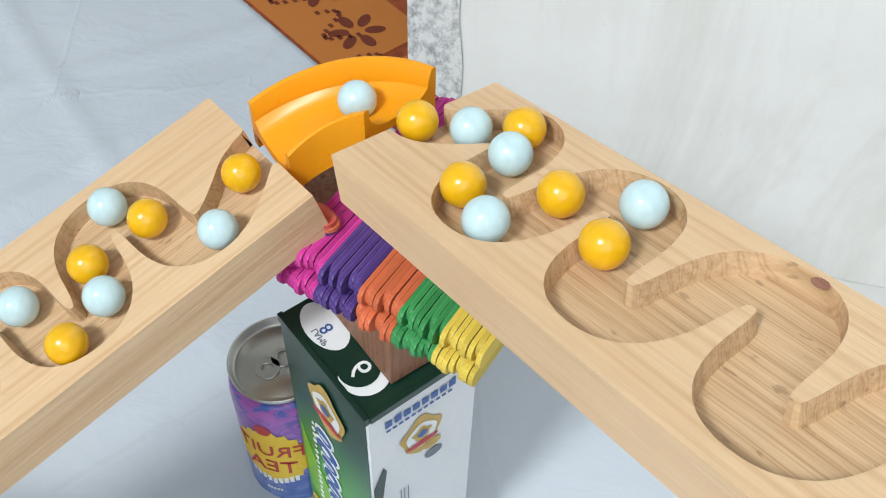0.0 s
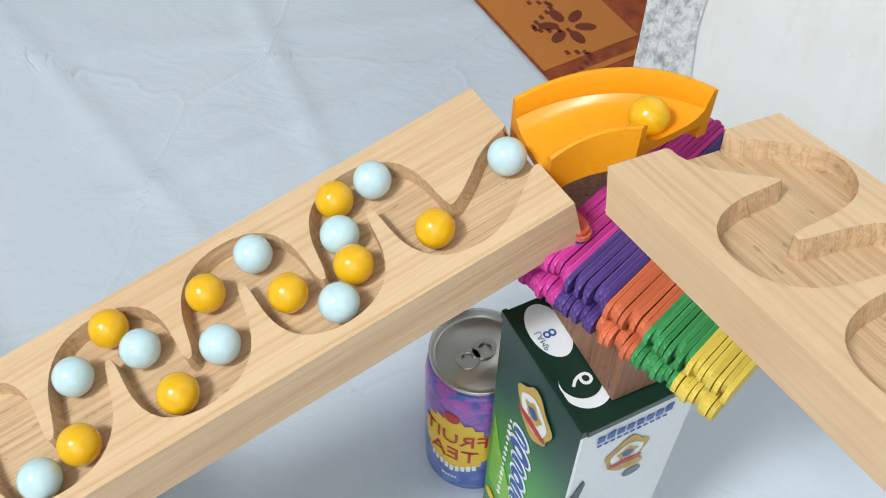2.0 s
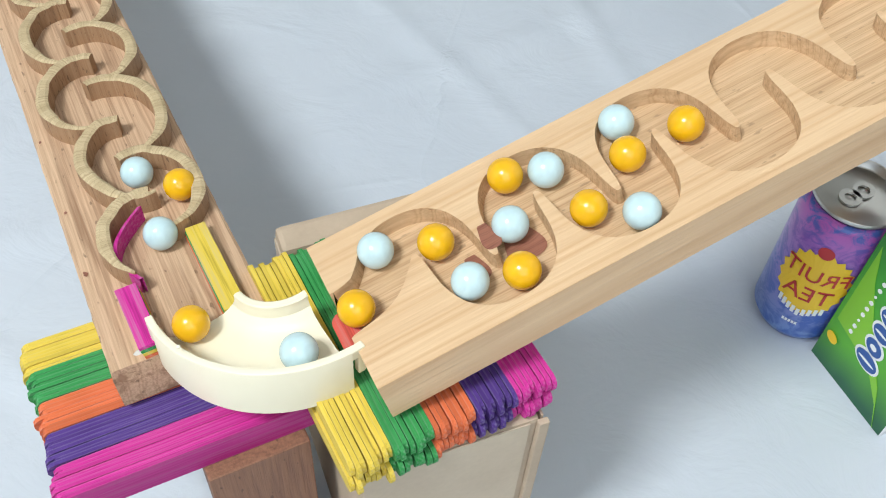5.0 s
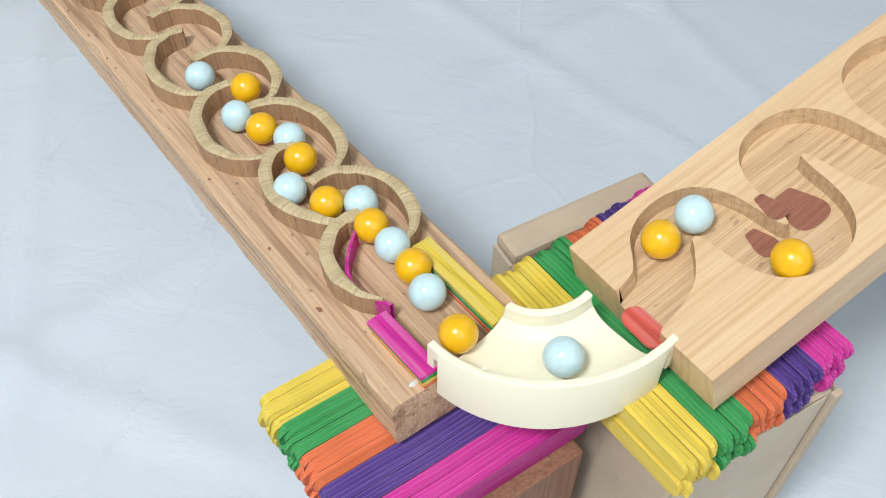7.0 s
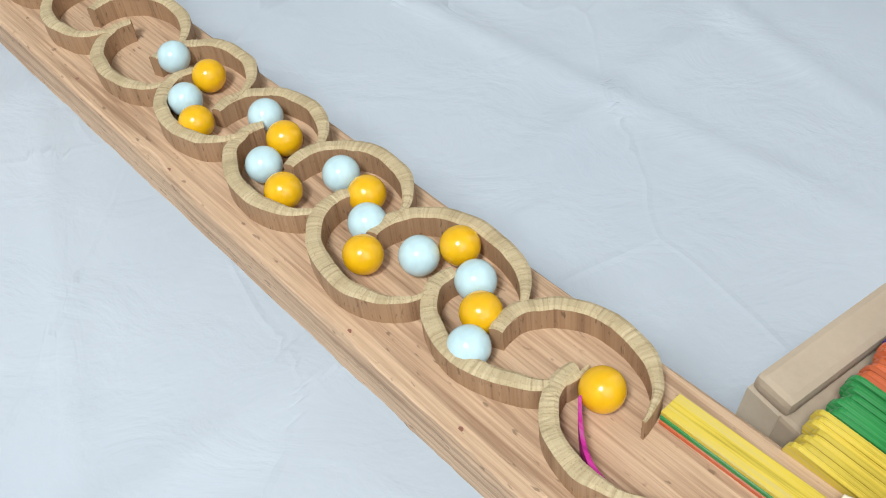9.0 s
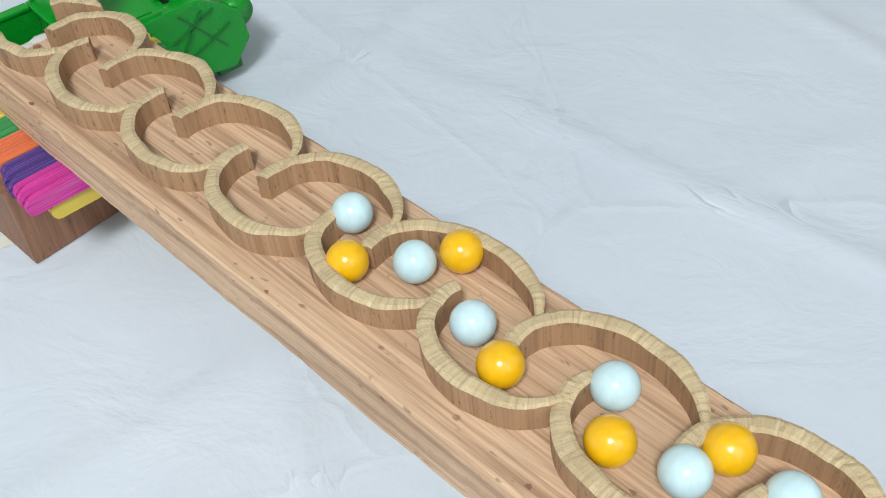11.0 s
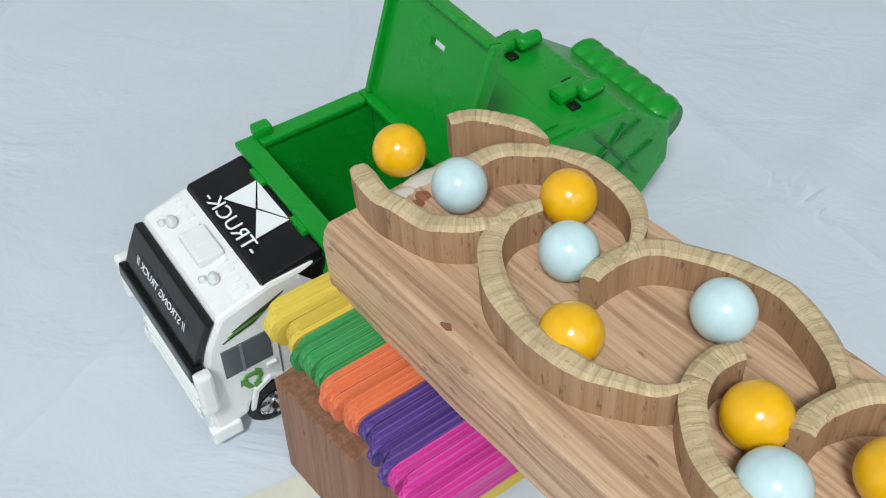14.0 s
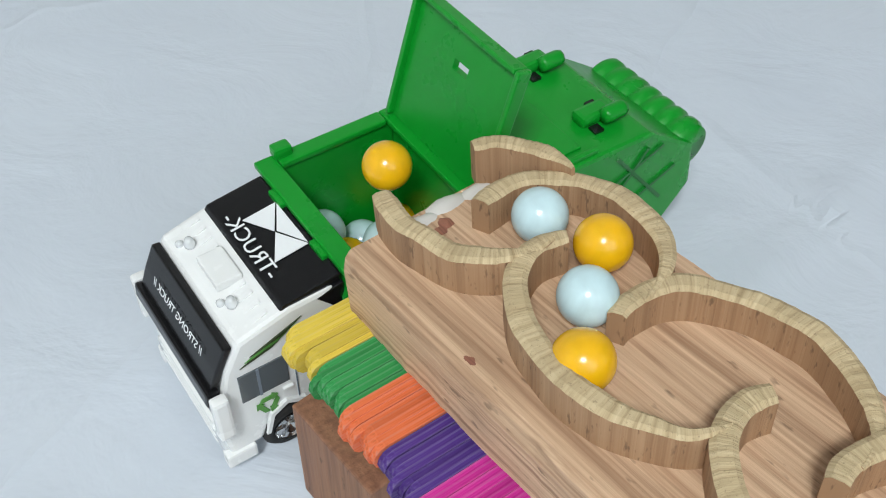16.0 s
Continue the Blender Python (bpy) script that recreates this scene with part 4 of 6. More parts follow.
def carton():
    """The tall light-bulb carton: dark green top, green side with a print, white side."""
    bx = thing("bulb_carton", flat_pose((-0.0125, 0.3252, -0.0007), 39.7), "tall green and white printed bulb carton standing on the sheet", "carton")
    w, d, h = 0.0610, 0.0680, 0.2030
    part("body", box_bm(0, w, 0, d, 0, h, 0.0008, 1), BOXWHITE, bx, "white carton body")
    # green side panel faces the can
    part("green_side", box_bm(-0.0006, -0.0002, 0.0006, d - 0.0006, 0.001, h - 0.001), BOXGREEN, bx, "glossy green printed side")
    part("top_panel", box_bm(0.0004, w - 0.0004, 0.0004, d - 0.0004, h, h + 0.0005), BOXDARK, bx, "dark green lid")
    part("lid_rim", box_bm(-0.0012, 0.0016, -0.0006, d + 0.0004, h - 0.004, h + 0.0012, 0.0004), BOXDARK, bx, "dark green lid edge")
    part("lid_rim", box_bm(0.0016, w + 0.0004, -0.0014, 0.0010, h - 0.0035, h + 0.0012, 0.0004), BOXDARK, bx, "dark green lid edge")
    # top print: white oval with a dark figure and a second oval
    for cx, cy, rx, ry in ((0.0125, 0.0500, 0.0090, 0.0150), (0.0125, 0.0190, 0.0115, 0.0115)):
        bm = bmesh.new()
        bm.faces.new([bm.verts.new((cx + rx * math.cos(a), cy + ry * math.sin(a), h + 0.0008)) for a in (k * math.pi / 16 for k in range(32))])
        part("print_oval", bm, PWHITE, bx, "white oval print")
    bm = bmesh.new()
    bm.faces.new([bm.verts.new((0.0118 + 0.0095 * math.cos(a), 0.0222 + 0.0095 * math.sin(a), h + 0.0011)) for a in (k * math.pi / 14 for k in range(28))])
    part("print_disc", bm, BOXDARK, bx, "dark disc print")
    lettering("number", "6", 0.015, bx, PWHITE, axes_pose((0.0170, 0.0215, h + 0.0014), (0, 1, 0), (-1, 0, 0), (0, 0, 1)) @ pose(0, 0, 0, 0, 0, 0), True)
    lettering("number", "8", 0.009, bx, PBLUE, axes_pose((0.0150, 0.0480, h + 0.0012), (0, 1, 0), (-1, 0, 0), (0, 0, 1)), True)
    lettering("word", "LAMP", 0.0042, bx, PGREY, axes_pose((0.0085, 0.0460, h + 0.0012), (0, 1, 0), (-1, 0, 0), (0, 0, 1)), True)
    # green side print: bars for the brand, a gold crest, lime swoosh
    def on_side(y, z):
        return axes_pose((-0.0014, y, z), (0, 1, 0), (0, 0, 1), (-1, 0, 0))
    def oval(ry, rz, lean=0.25, n=20):
        return [(ry * math.cos(a) + lean * rz * math.sin(a), rz * math.sin(a)) for a in (2 * math.pi * k / n for k in range(n))]
    for k, (ry, rz, hole) in enumerate(((0.0088, 0.0060, 0), (0.0064, 0.0056, 1), (0.0066, 0.0056, 0), (0.0066, 0.0056, 0), (0.0064, 0.0058, 1), (0.0064, 0.0050, 0), (0.0090, 0.0056, 1), (0.0064, 0.0048, 0))):
        m = on_side(0.0335 + 0.0008 * k, 0.040 + 0.0132 * k)
        part("brand_outline", prism_bm(oval(ry + 0.0017, rz + 0.0015), -0.0004, 0.0), PWHITE, bx, "white brand outline", m)
        part("brand_shape", prism_bm(oval(ry, rz), 0.0001, 0.0004), PBLUE, bx, "blue brand shape", m)
        part("brand_hole", prism_bm(oval(ry * 0.42, rz * 0.36) if hole else oval(ry * 0.75, rz * 0.16, 0.0), 0.0005, 0.0007), PWHITE, bx, "white brand gap", m)
    for k in range(15):
        part("web_address_bar", prism_bm(oval(0.0016, 0.0016, 0.0, 8) if k % 4 != 2 else oval(0.0010, 0.0010, 0.0, 8), -0.0002, 0.0002), PWHITE, bx, "small white print bar", on_side(0.0520 - 0.0002 * k, 0.046 + 0.0062 * k))
    part("small_print", prism_bm(oval(0.0045, 0.0040), -0.0002, 0.0002), PYELLOW, bx, "small yellow print", on_side(0.0600, 0.028))
    crest("crest", bx, on_side(0.0320, h - 0.036), 0.0190)
    part("lime_swoosh", prism_bm([(0.006, 0.000), (0.014, 0.018), (0.030, 0.036), (0.064, 0.044), (0.064, 0.115), (0.056, 0.090), (0.040, 0.060), (0.018, 0.030)], 0, 0.0003), LIME, bx, "lime green swoosh", on_side(0, 0) @ pose(0, 0, -0.0006))
    # white side print
    def on_front(x, z):
        return axes_pose((x, -0.0004, z), (1, 0, 0), (0, 0, 1), (0, -1, 0))
    for k in range(8):
        part("brand_shape", prism_bm([(0, 0), (0.0036, 0), (0.0036, 0.0062 if k in (1, 7) else 0.0044), (0, 0.0044)], 0, 0.0003), PBLUE, bx, "blue brand shape", on_front(0.0090 + 0.0050 * k, h - 0.0165) @ pose(0, 0, 0, 0, 0, 0))
    for k in range(11):
        part("caption_bar", box_bm(0, 0.0022, 0, 0.0011, 0, 0.0003), PBLUE, bx, "small blue print bar", on_front(0.0095 + 0.0034 * k, h - 0.0205))
    crest("crest", bx, on_front(0.0285, h - 0.042), 0.0150)
    for x, dz, col in ((0.035, 0.057, PGOLD), (0.036, 0.067, PGREY)):
        bm = bmesh.new()
        bm.faces.new([bm.verts.new((0.0052 * math.cos(a), 0.0040 * math.sin(a), 0.0002)) for a in (k * math.pi / 10 for k in range(20))])
        part("seal", bm, col, bx, "small printed seal", on_front(x, h - dz))
    part("swoosh", prism_bm([(0, 0), (0.004, 0), (0.0075, 0.030), (0.006, 0.034), (0.0, 0.018)], 0, 0.0003), BOXDARK, bx, "dark green swoosh", on_front(0.001, h - 0.085))
    for k in range(3):
        part("line_bar", box_bm(0, 0.0004, 0, 0.050, 0, 0.0003), PGREY, bx, "thin grey line", on_front(0.016 + 0.0022 * k, h - 0.135))


def crest(name, parent, m, size):
    """An unreadable round crest in gold, white, red and blue."""
    def blob(rx, ry, z, col, wob=0.0, dx=0.0, dy=0.0):
        bm = bmesh.new()
        bm.faces.new([bm.verts.new((dx + rx * (1 + wob * math.sin(5 * a)) * math.cos(a), dy + ry * (1 + wob * math.cos(4 * a)) * math.sin(a), z)) for a in (k * math.pi / 16 for k in range(32))])
        part(name, bm, col, parent, "printed gold crest", m)
    blob(size * 0.75, size, 0.0002, PGOLD, 0.12)
    blob(size * 0.58, size * 0.66, 0.0005, PWHITE, 0.05)
    blob(size * 0.34, size * 0.36, 0.0008, PGOLD, 0.2, 0, size * 0.1)
    blob(size * 0.62, size * 0.14, 0.0010, PRED, 0.05, 0, -size * 0.42)
    blob(size * 0.20, size * 0.18, 0.0011, PBLUE, 0.1, 0, size * 0.12)


def lettering(name, text, size, parent, mat, m, mirrored=False, label=""):
    """Raised printed letters as a mesh."""
    cu = bpy.data.curves.new("letters", "FONT")
    cu.body, cu.size, cu.align_x, cu.extrude = text, size, "CENTER", 0.00008
    cu.resolution_u = 3
    tmp = bpy.data.objects.new("letters", cu)
    scene.collection.objects.link(tmp)
    dg = bpy.context.evaluated_depsgraph_get()
    me = bpy.data.meshes.new_from_object(tmp.evaluated_get(dg))
    bpy.data.objects.remove(tmp)
    if mirrored:
        for v in me.vertices:
            v.co.x = -v.co.x
        me.flip_normals()
    me.materials.clear()
    me.materials.append(mat)
    ob = new(name, me)
    ob.parent = parent
    ob.matrix_basis = m
    if label:
        tagged(ob, label)
    return ob


def drink_can():
    can = thing("drink_can", pose(-0.0695, 0.4060, -0.0006, 0, 0, 22.0) @ Matrix.Diagonal((0.99, 0.99, 1.06, 1.0)), "purple and blue printed drink can standing on the sheet", "can")
    part("body", lathe_bm([(0, 0.002), (0.021, 0.001), (0.0245, 0.003), (0.0290, 0.011), (0.0292, 0.098), (0.0285, 0.104), (0.0262, 0.1112), (0.0255, 0.1105), (0.020, 0.1085), (0, 0.1080)], 56), CANPRINT, can, "purple and blue print", smooth=True)
    part("lid", lathe_bm([(0.0262, 0.1118), (0.0272, 0.1128), (0.0276, 0.1150), (0.0270, 0.1160), (0.0262, 0.1152), (0.0252, 0.1115), (0.0240, 0.1108), (0.0225, 0.1122), (0, 0.1124)], 56), SILVER, can, "silver ring-pull lid", smooth=True)
    tab = bmesh.new()
    def ringshape(cx, rx, ry, hx, hy, z0, z1):
        n = 20
        vs = []
        for r1, r2, z in ((rx, ry, z0), (rx, ry, z1), (hx, hy, z1), (hx, hy, z0)):
            vs.append([tab.verts.new((cx + r1 * math.cos(2 * math.pi * k / n), r2 * math.sin(2 * math.pi * k / n), z)) for k in range(n)])
        for q in range(4):
            u, w = vs[q], vs[(q + 1) % 4]
            for k in range(n):
                tab.faces.new((u[k], u[(k + 1) % n], w[(k + 1) % n], w[k]))
    ringshape(0.0035, 0.0072, 0.0062, 0.0040, 0.0036, 0.1128, 0.1142)
    ringshape(-0.0075, 0.0068, 0.0066, 0.0035, 0.0034, 0.1128, 0.1142)
    part("ring_pull", tab, SILVER, can, "silver ring pull", pose(0, 0, 0, 0, 0, 25))
    # curved label: yellow burst with red shapes
    def patch(name, a_c, z_c, half_a, half_z, mat, off, star=0.0, label=""):
        bm = bmesh.new()
        n = 40
        rings = []
        for q in range(7):
            ring = []
            for k in range(n):
                th = 2 * math.pi * k / n
                w = q / 6 * (1 + star * (1 if k % 2 else -1))
                aa, zz = a_c + half_a * w * math.cos(th), z_c + half_z * w * math.sin(th)
                ring.append(bm.verts.new(((0.0292 + off) * math.cos(aa), (0.0292 + off) * math.sin(aa), zz)))
            rings.append(ring)
        for u, w in zip(rings, rings[1:]):
            for k in range(n):
                bm.faces.new((u[k], u[(k + 1) % n], w[(k + 1) % n], w[k]))
        bmesh.ops.remove_doubles(bm, verts=bm.verts[:], dist=1e-7)
        part(name, bm, mat, can, label)
    def slab(name, a0_, a1_, z0, z1, mat, off, label, slant=0.0):
        bm = bmesh.new()
        n = 4
        lo = [bm.verts.new(((0.0292 + off) * math.cos(a0_ + (a1_ - a0_) * k / n), (0.0292 + off) * math.sin(a0_ + (a1_ - a0_) * k / n), z0 + slant * k / n)) for k in range(n + 1)]
        hi_ = [bm.verts.new(((0.0292 + off) * math.cos(a0_ + (a1_ - a0_) * k / n), (0.0292 + off) * math.sin(a0_ + (a1_ - a0_) * k / n), z1 + slant * k / n)) for k in range(n + 1)]
        for k in range(n):
            bm.faces.new((lo[k], lo[k + 1], hi_[k + 1], hi_[k]))
        part(name, bm, mat, can, label)
    ac = radians(-126)
    patch("burst", ac, 0.060, 0.78, 0.0265, PYELLOW, 0.0003, 0.06, "yellow burst label")
    for text, size, z in (("FRUIT", 0.0160, 0.0625), ("TEA", 0.0175, 0.0450)):
        word = lettering("label_word", text, size, can, PRED, Matrix.Identity(4), True, "red lettering")
        for v in word.data.vertices:
            a, r = ac + v.co.x / 0.0292, 0.0299 + v.co.z
            v.co = (r * math.cos(a), r * math.sin(a), z + v.co.y)
    for k in range(9):
        slab("caption_bar", ac - 0.5 + 0.115 * k, ac - 0.42 + 0.115 * k, 0.0305 + 0.0012 * abs(k - 4), 0.0365 + 0.0012 * abs(k - 4), PWHITE, 0.0005, "white caption bar")
    for k in range(5):
        slab("caption_bar", ac - 0.22 + 0.07 * k, ac - 0.17 + 0.07 * k, 0.022, 0.0245, PWHITE, 0.0005, "white caption bar")
    patch("red_mark", ac - 0.05, 0.088, 0.17, 0.0048, PRED, 0.0004, 0.0, "small red oval mark")


def supports():
    # brown block between carton and raft
    b = thing("wooden_block", flat_pose((-0.0031, 0.3415, 0.2044), 38.0), "brown wooden block on the carton under the stick raft", "block", "wooden blocks")
    part("block", box_bm(0, 0.048, 0, 0.094, 0, 0.0373, 0.0008), BLOCKWOOD, b)
    b = thing("wooden_block", flat_pose((-0.3491, 0.1655, -0.0006), 41.7), "brown wooden block standing under a stick raft", "block", "wooden blocks")
    part("block", box_bm(-0.024, 0.024, -0.024, 0.024, 0, 0.1265, 0.0008), BLOCKWOOD, b)
    b = thing("wooden_block", flat_pose((-0.8862, 0.6510, -0.0006), 46), "brown wooden block under the stick raft by the truck", "block", "wooden blocks")
    part("block", box_bm(0, 0.092, 0, 0.0385, 0, 0.0500, 0.0008), BLOCKWOOD, b)
    # cardboard box
    cb = thing("cardboard_box", flat_pose((-0.2831, 0.1387, -0.0006), 36.3), "plain brown cardboard box standing on the sheet under a stick raft", "box")
    part("body", box_bm(0, 0.083, 0, 0.134, 0, 0.1580, 0.0022), CARDBOARD, cb)
    part("near_side", box_bm(0.002, 0.078, -0.0008, -0.0002, 0.002, 0.1570), CARDPALE, cb, "pale cardboard side")
    part("flap", box_bm(0.0836, 0.0848, 0.001, 0.132, 0.004, 0.1585), CARDBOARD, cb, "torn cardboard flap")
    part("corrugated_edge", box_bm(0.0816, 0.0868, -0.0026, 0.0006, 0.004, 0.1570, 0.0008), CARDBOARD, cb, "ragged corrugated edge")
    part("folded_flap", box_bm(0.0, 0.083, 0.1175, 0.1340, 0.1582, 0.1668, 0.0030), CARDBOARD, cb, "folded cardboard top flap")
    part("tape", box_bm(-0.0004, 0.012, 0.120, 0.1344, 0.118, 0.1578), CARDPALE, cb, "pale tape over the corner")


def tape():
    """Old pale tape stripes stuck on the sheet by the block."""
    for x0, y0, x1, y1, w in ((-0.9957, 0.6182, -0.9021, 0.6731, 0.010), (-0.9410, 0.6159, -0.9138, 0.6603, 0.008)):
        st = thing("tape_strip", flat_pose((x0, y0, 0.0), math.degrees(math.atan2(y1 - y0, x1 - x0))), "old wrinkled pale tape strip stuck on the sheet", "tape", "tape strips")
        bm = bmesh.new()
        n = 24
        ln = math.hypot(x1 - x0, y1 - y0)
        ca, sa = (x1 - x0) / ln, (y1 - y0) / ln
        rows = []
        for k in range(n + 1):
            u = ln * k / n
            row = []
            for v in (-w / 2, 0, w / 2):
                v2 = v + 0.0008 * noise.noise((u * 200, v * 100, x0))
                gx, gy = x0 + ca * u - sa * v2, y0 + sa * u + ca * v2
                row.append(bm.verts.new((u, v2, max(-0.0012, cloth_height(gx, gy)) - 0.0016 + 0.0005)))
            rows.append(row)
        for p, q in zip(rows, rows[1:]):
            for k in range(2):
                bm.faces.new((p[k], q[k], q[k + 1], p[k + 1]))
        part("strip", bm, TAPE, st)


def rafts():
    stick_raft((-0.0471, 0.3673), -1, 59.8, 0.2622, 2, COLOURS, "raft of coloured craft sticks glued on edge under the pine runs", pitch=0.00233, shift=-0.004)
    stick_raft((-0.2134, 0.1966), 1, 133.5, 0.1778, 2, COLOURS, "raft of coloured craft sticks glued on edge on the cardboard box", pitch=0.00238, shift=-0.002)
    stick_raft((-0.4547, 0.1594), -1, 41.2, 0.1465, 2, COLOURS[::-1], "raft of coloured craft sticks glued on edge under the ring run")
    r4 = stick_raft((-0.9179, 0.6886), -1, 40.9, 0.0700, 1, COLOURS[::-1], "raft of coloured craft sticks glued on edge beside the toy truck")
    for k in range(12):
        ob = new("stick", STICK_MESH["yellow"])
        ob.parent = r4
        ob.matrix_basis = pose(0.066, -0.0800 + 0.0022 * k, -0.0203, 0, 0, 0.4 * k)


def wheel(parent, x, y, r):
    w = part("wheel", lathe_bm([(0, -0.0045), (r - 0.001, -0.0045), (r, -0.0035), (r, 0.0035), (r - 0.001, 0.0045), (r * 0.66, 0.0045), (r * 0.6, 0.0035), (0, 0.0035)], 32), TYRE, parent, "black rubber tyre", pose(x, y, r, 90, 0, 0), True)
    part("rim", lathe_bm([(0, 0.0036), (r * 0.25, 0.0055), (r * 0.3, 0.004), (r * 0.56, 0.0040), (r * 0.62, 0.0050), (r * 0.62, 0.003), (0, 0.003)], 24), CHROME, w, "chrome wheel rim")
    for k in range(6):
        part("spoke", box_bm(r * 0.22, r * 0.56, -0.0007, 0.0007, 0.0038, 0.0048), CHROME, w, "chrome spoke", pose(0, 0, 0, 0, 0, 60 * k))
    return w


def toy_truck():
    """The garbage truck: x towards its tail, y towards its far side."""
    t = thing("toy_garbage_truck", flat_pose((-0.9601, 0.6991, -0.0006), 40.1) @ Matrix.Scale(1.033, 4), "white and green toy garbage truck with its bin lid standing open", "toy truck")
    hw = 0.0262
    cab = part("cab", side_bm([(0.001, 0.008), (-0.0005, 0.020), (0.0008, 0.036), (0.0048, 0.050), (0.0110, 0.0610), (0.030, 0.0655), (0.047, 0.0660), (0.047, 0.012), (0.034, 0.012), (0.031, 0.0205), (0.024, 0.0235), (0.017, 0.0205), (0.014, 0.010)], -hw, hw, 0.0016), TWHITE, t, "glossy white cab")
    part("visor", side_bm([(0.0022, 0.0445), (0.0050, 0.0510), (0.0096, 0.0595), (0.0066, 0.0598), (0.0024, 0.0520), (-0.0008, 0.0450)], -hw + 0.001, hw - 0.001, 0.0006), TBLACK, cab, "glossy black visor over the windscreen")
    part("visor_rail", side_bm([(-0.0036, 0.0395), (0.0014, 0.0395), (0.0022, 0.0445), (-0.0028, 0.0455)], -hw - 0.0006, hw + 0.0006, 0.0012), TBLACK, cab, "glossy black bar")
    face = axes_pose((0.0030, 0, 0.0530), (0, 1, 0), (0.47, 0, 0.883), (-0.883, 0, 0.47))
    lettering("visor_word", "// STRONG TRUCK //", 0.0037, cab, PWHITE, face @ pose(0, -0.0016, 0.0009), False, "white lettering")
    part("windscreen", side_bm([(-0.0010, 0.0285), (0.0002, 0.0390), (0.0018, 0.0390), (0.0006, 0.0285)], -hw + 0.003, hw - 0.003), GREY, cab, "grey windscreen strip")
    for k in range(4):
        part("grille_bar", box_bm(-0.0016, 0.0004, -hw + 0.006, hw - 0.006, 0.0105 + 0.0036 * k, 0.0120 + 0.0036 * k, 0.0003), TWHITE, cab, "white grille bar")
    for s in (-1, 1):
        part("headlamp", box_bm(-0.0014, 0.004, s * (hw - 0.0055) - 0.0042, s * (hw - 0.0055) + 0.0042, 0.011, 0.0185, 0.0012), CLEAR, cab, "clear headlamp")
        part("mirror", box_bm(-0.003, 0.003, s * (hw + 0.0028) - 0.0020, s * (hw + 0.0028) + 0.0020, 0.026, 0.0450, 0.0013), TWHITE, cab, "white wing mirror")
        part("bumper_corner", box_bm(-0.0016, 0.010, s * (hw - 0.001) - 0.0022, s * (hw - 0.001) + 0.0022, 0.004, 0.0105, 0.001), TWHITE, cab)
        part("side_window", box_bm(0.0085, 0.0265, s * hw - 0.0005, s * hw + 0.0005, 0.0335, 0.0465, 0.0002), GREY, cab, "grey side window")
        part("window_bars", box_bm(0.015, 0.016, s * hw - 0.0008, s * hw + 0.0008, 0.0335, 0.0465), PGREY, cab, "grey window bar")
        part("door_line", box_bm(0.0290, 0.0294, s * hw - 0.0004, s * hw + 0.0004, 0.022, 0.052), PGREY, cab)
        part("wheel_arch", side_bm([(0.0145, 0.012), (0.0175, 0.0215), (0.024, 0.0248), (0.0315, 0.0215), (0.0345, 0.012), (0.0330, 0.012), (0.0300, 0.0200), (0.024, 0.0232), (0.0185, 0.0200), (0.0160, 0.012)], s * hw - 0.0012, s * hw + 0.0012), TWHITE, cab)
        part("door_handle", box_bm(0.0235, 0.0275, s * (hw + 0.0004) - 0.0006, s * (hw + 0.0004) + 0.0006, 0.0295, 0.0308, 0.0002), TWHITE, cab)
        for k in range(3):
            part("flash", side_bm([(0.010 + 0.002 * k, 0.0500 + 0.0016 * k), (0.030 + 0.002 * k, 0.0580 + 0.0012 * k), (0.022 + 0.002 * k, 0.0530 + 0.0016 * k)], s * (hw + 0.0003) - 0.0002, s * (hw + 0.0003) + 0.0002), DECAL_DARK if k != 1 else DECAL_GREEN, cab, "dark green flash decal")
        for k in range(2):
            part("flash", side_bm([(0.0345, 0.0100 + 0.0030 * k), (0.0440, 0.0300 + 0.0040 * k), (0.0425, 0.0300 + 0.0040 * k)], s * (hw + 0.0003) - 0.0002, s * (hw + 0.0003) + 0.0002), DECAL_DARK, cab, "dark green flash decal")
        for k in range(3):
            m = axes_pose((0.0175, s * (hw + 0.0004), 0.0270), (1, 0, 0), (0, 0, 1), (0, -1, 0)) @ pose(0, 0, 0, 0, 0, 120 * k)
            part("recycle_arrow", prism_bm([(-0.0035, 0.0018), (0.0015, 0.0018), (0.0015, 0.0010), (0.0040, 0.0028), (0.0015, 0.0046), (0.0015, 0.0036), (-0.0022, 0.0036)], -0.0002, 0.0002), DECAL_GREEN, cab, "green recycling arrow", m)
    # roof ridges, beads and the black slanted panel
    for k in range(11):
        y = -hw + 0.004 + 0.0045 * k
        part("roof_rib", side_bm([(0.014, 0.0600), (0.024, 0.0632), (0.024, 0.0648), (0.0145, 0.0614)], y - 0.0009, y + 0.0009), TWHITE, cab)
    part("roof_hatch", box_bm(0.0150, 0.0245, -0.007, 0.007, 0.0628, 0.0660, 0.0006), TWHITE, cab)
    for y in (-0.0135, 0.0150):
        part("roof_lamp", lathe_bm([(0, 0), (0.0016, 0), (0.0019, 0.0016), (0.0012, 0.0034), (0, 0.0040)], 14), CLEAR, cab, "clear roof lamp", pose(0.0165, y, 0.0625), True)
        part("roof_lamp", lathe_bm([(0, 0), (0.0012, 0), (0.0014, 0.0014), (0, 0.0028)], 14), CLEAR, cab, "clear roof lamp", pose(0.0140, y + 0.003, 0.0612), True)
    panel = part("wind_panel", side_bm([(0.0265, 0.0635), (0.0285, 0.0665), (0.0505, 0.0690), (0.0505, 0.0500), (0.046, 0.0500), (0.046, 0.0640)], -hw + 0.001, hw - 0.001, 0.0008), TBLACK, t, "glossy black slanted panel behind the cab")
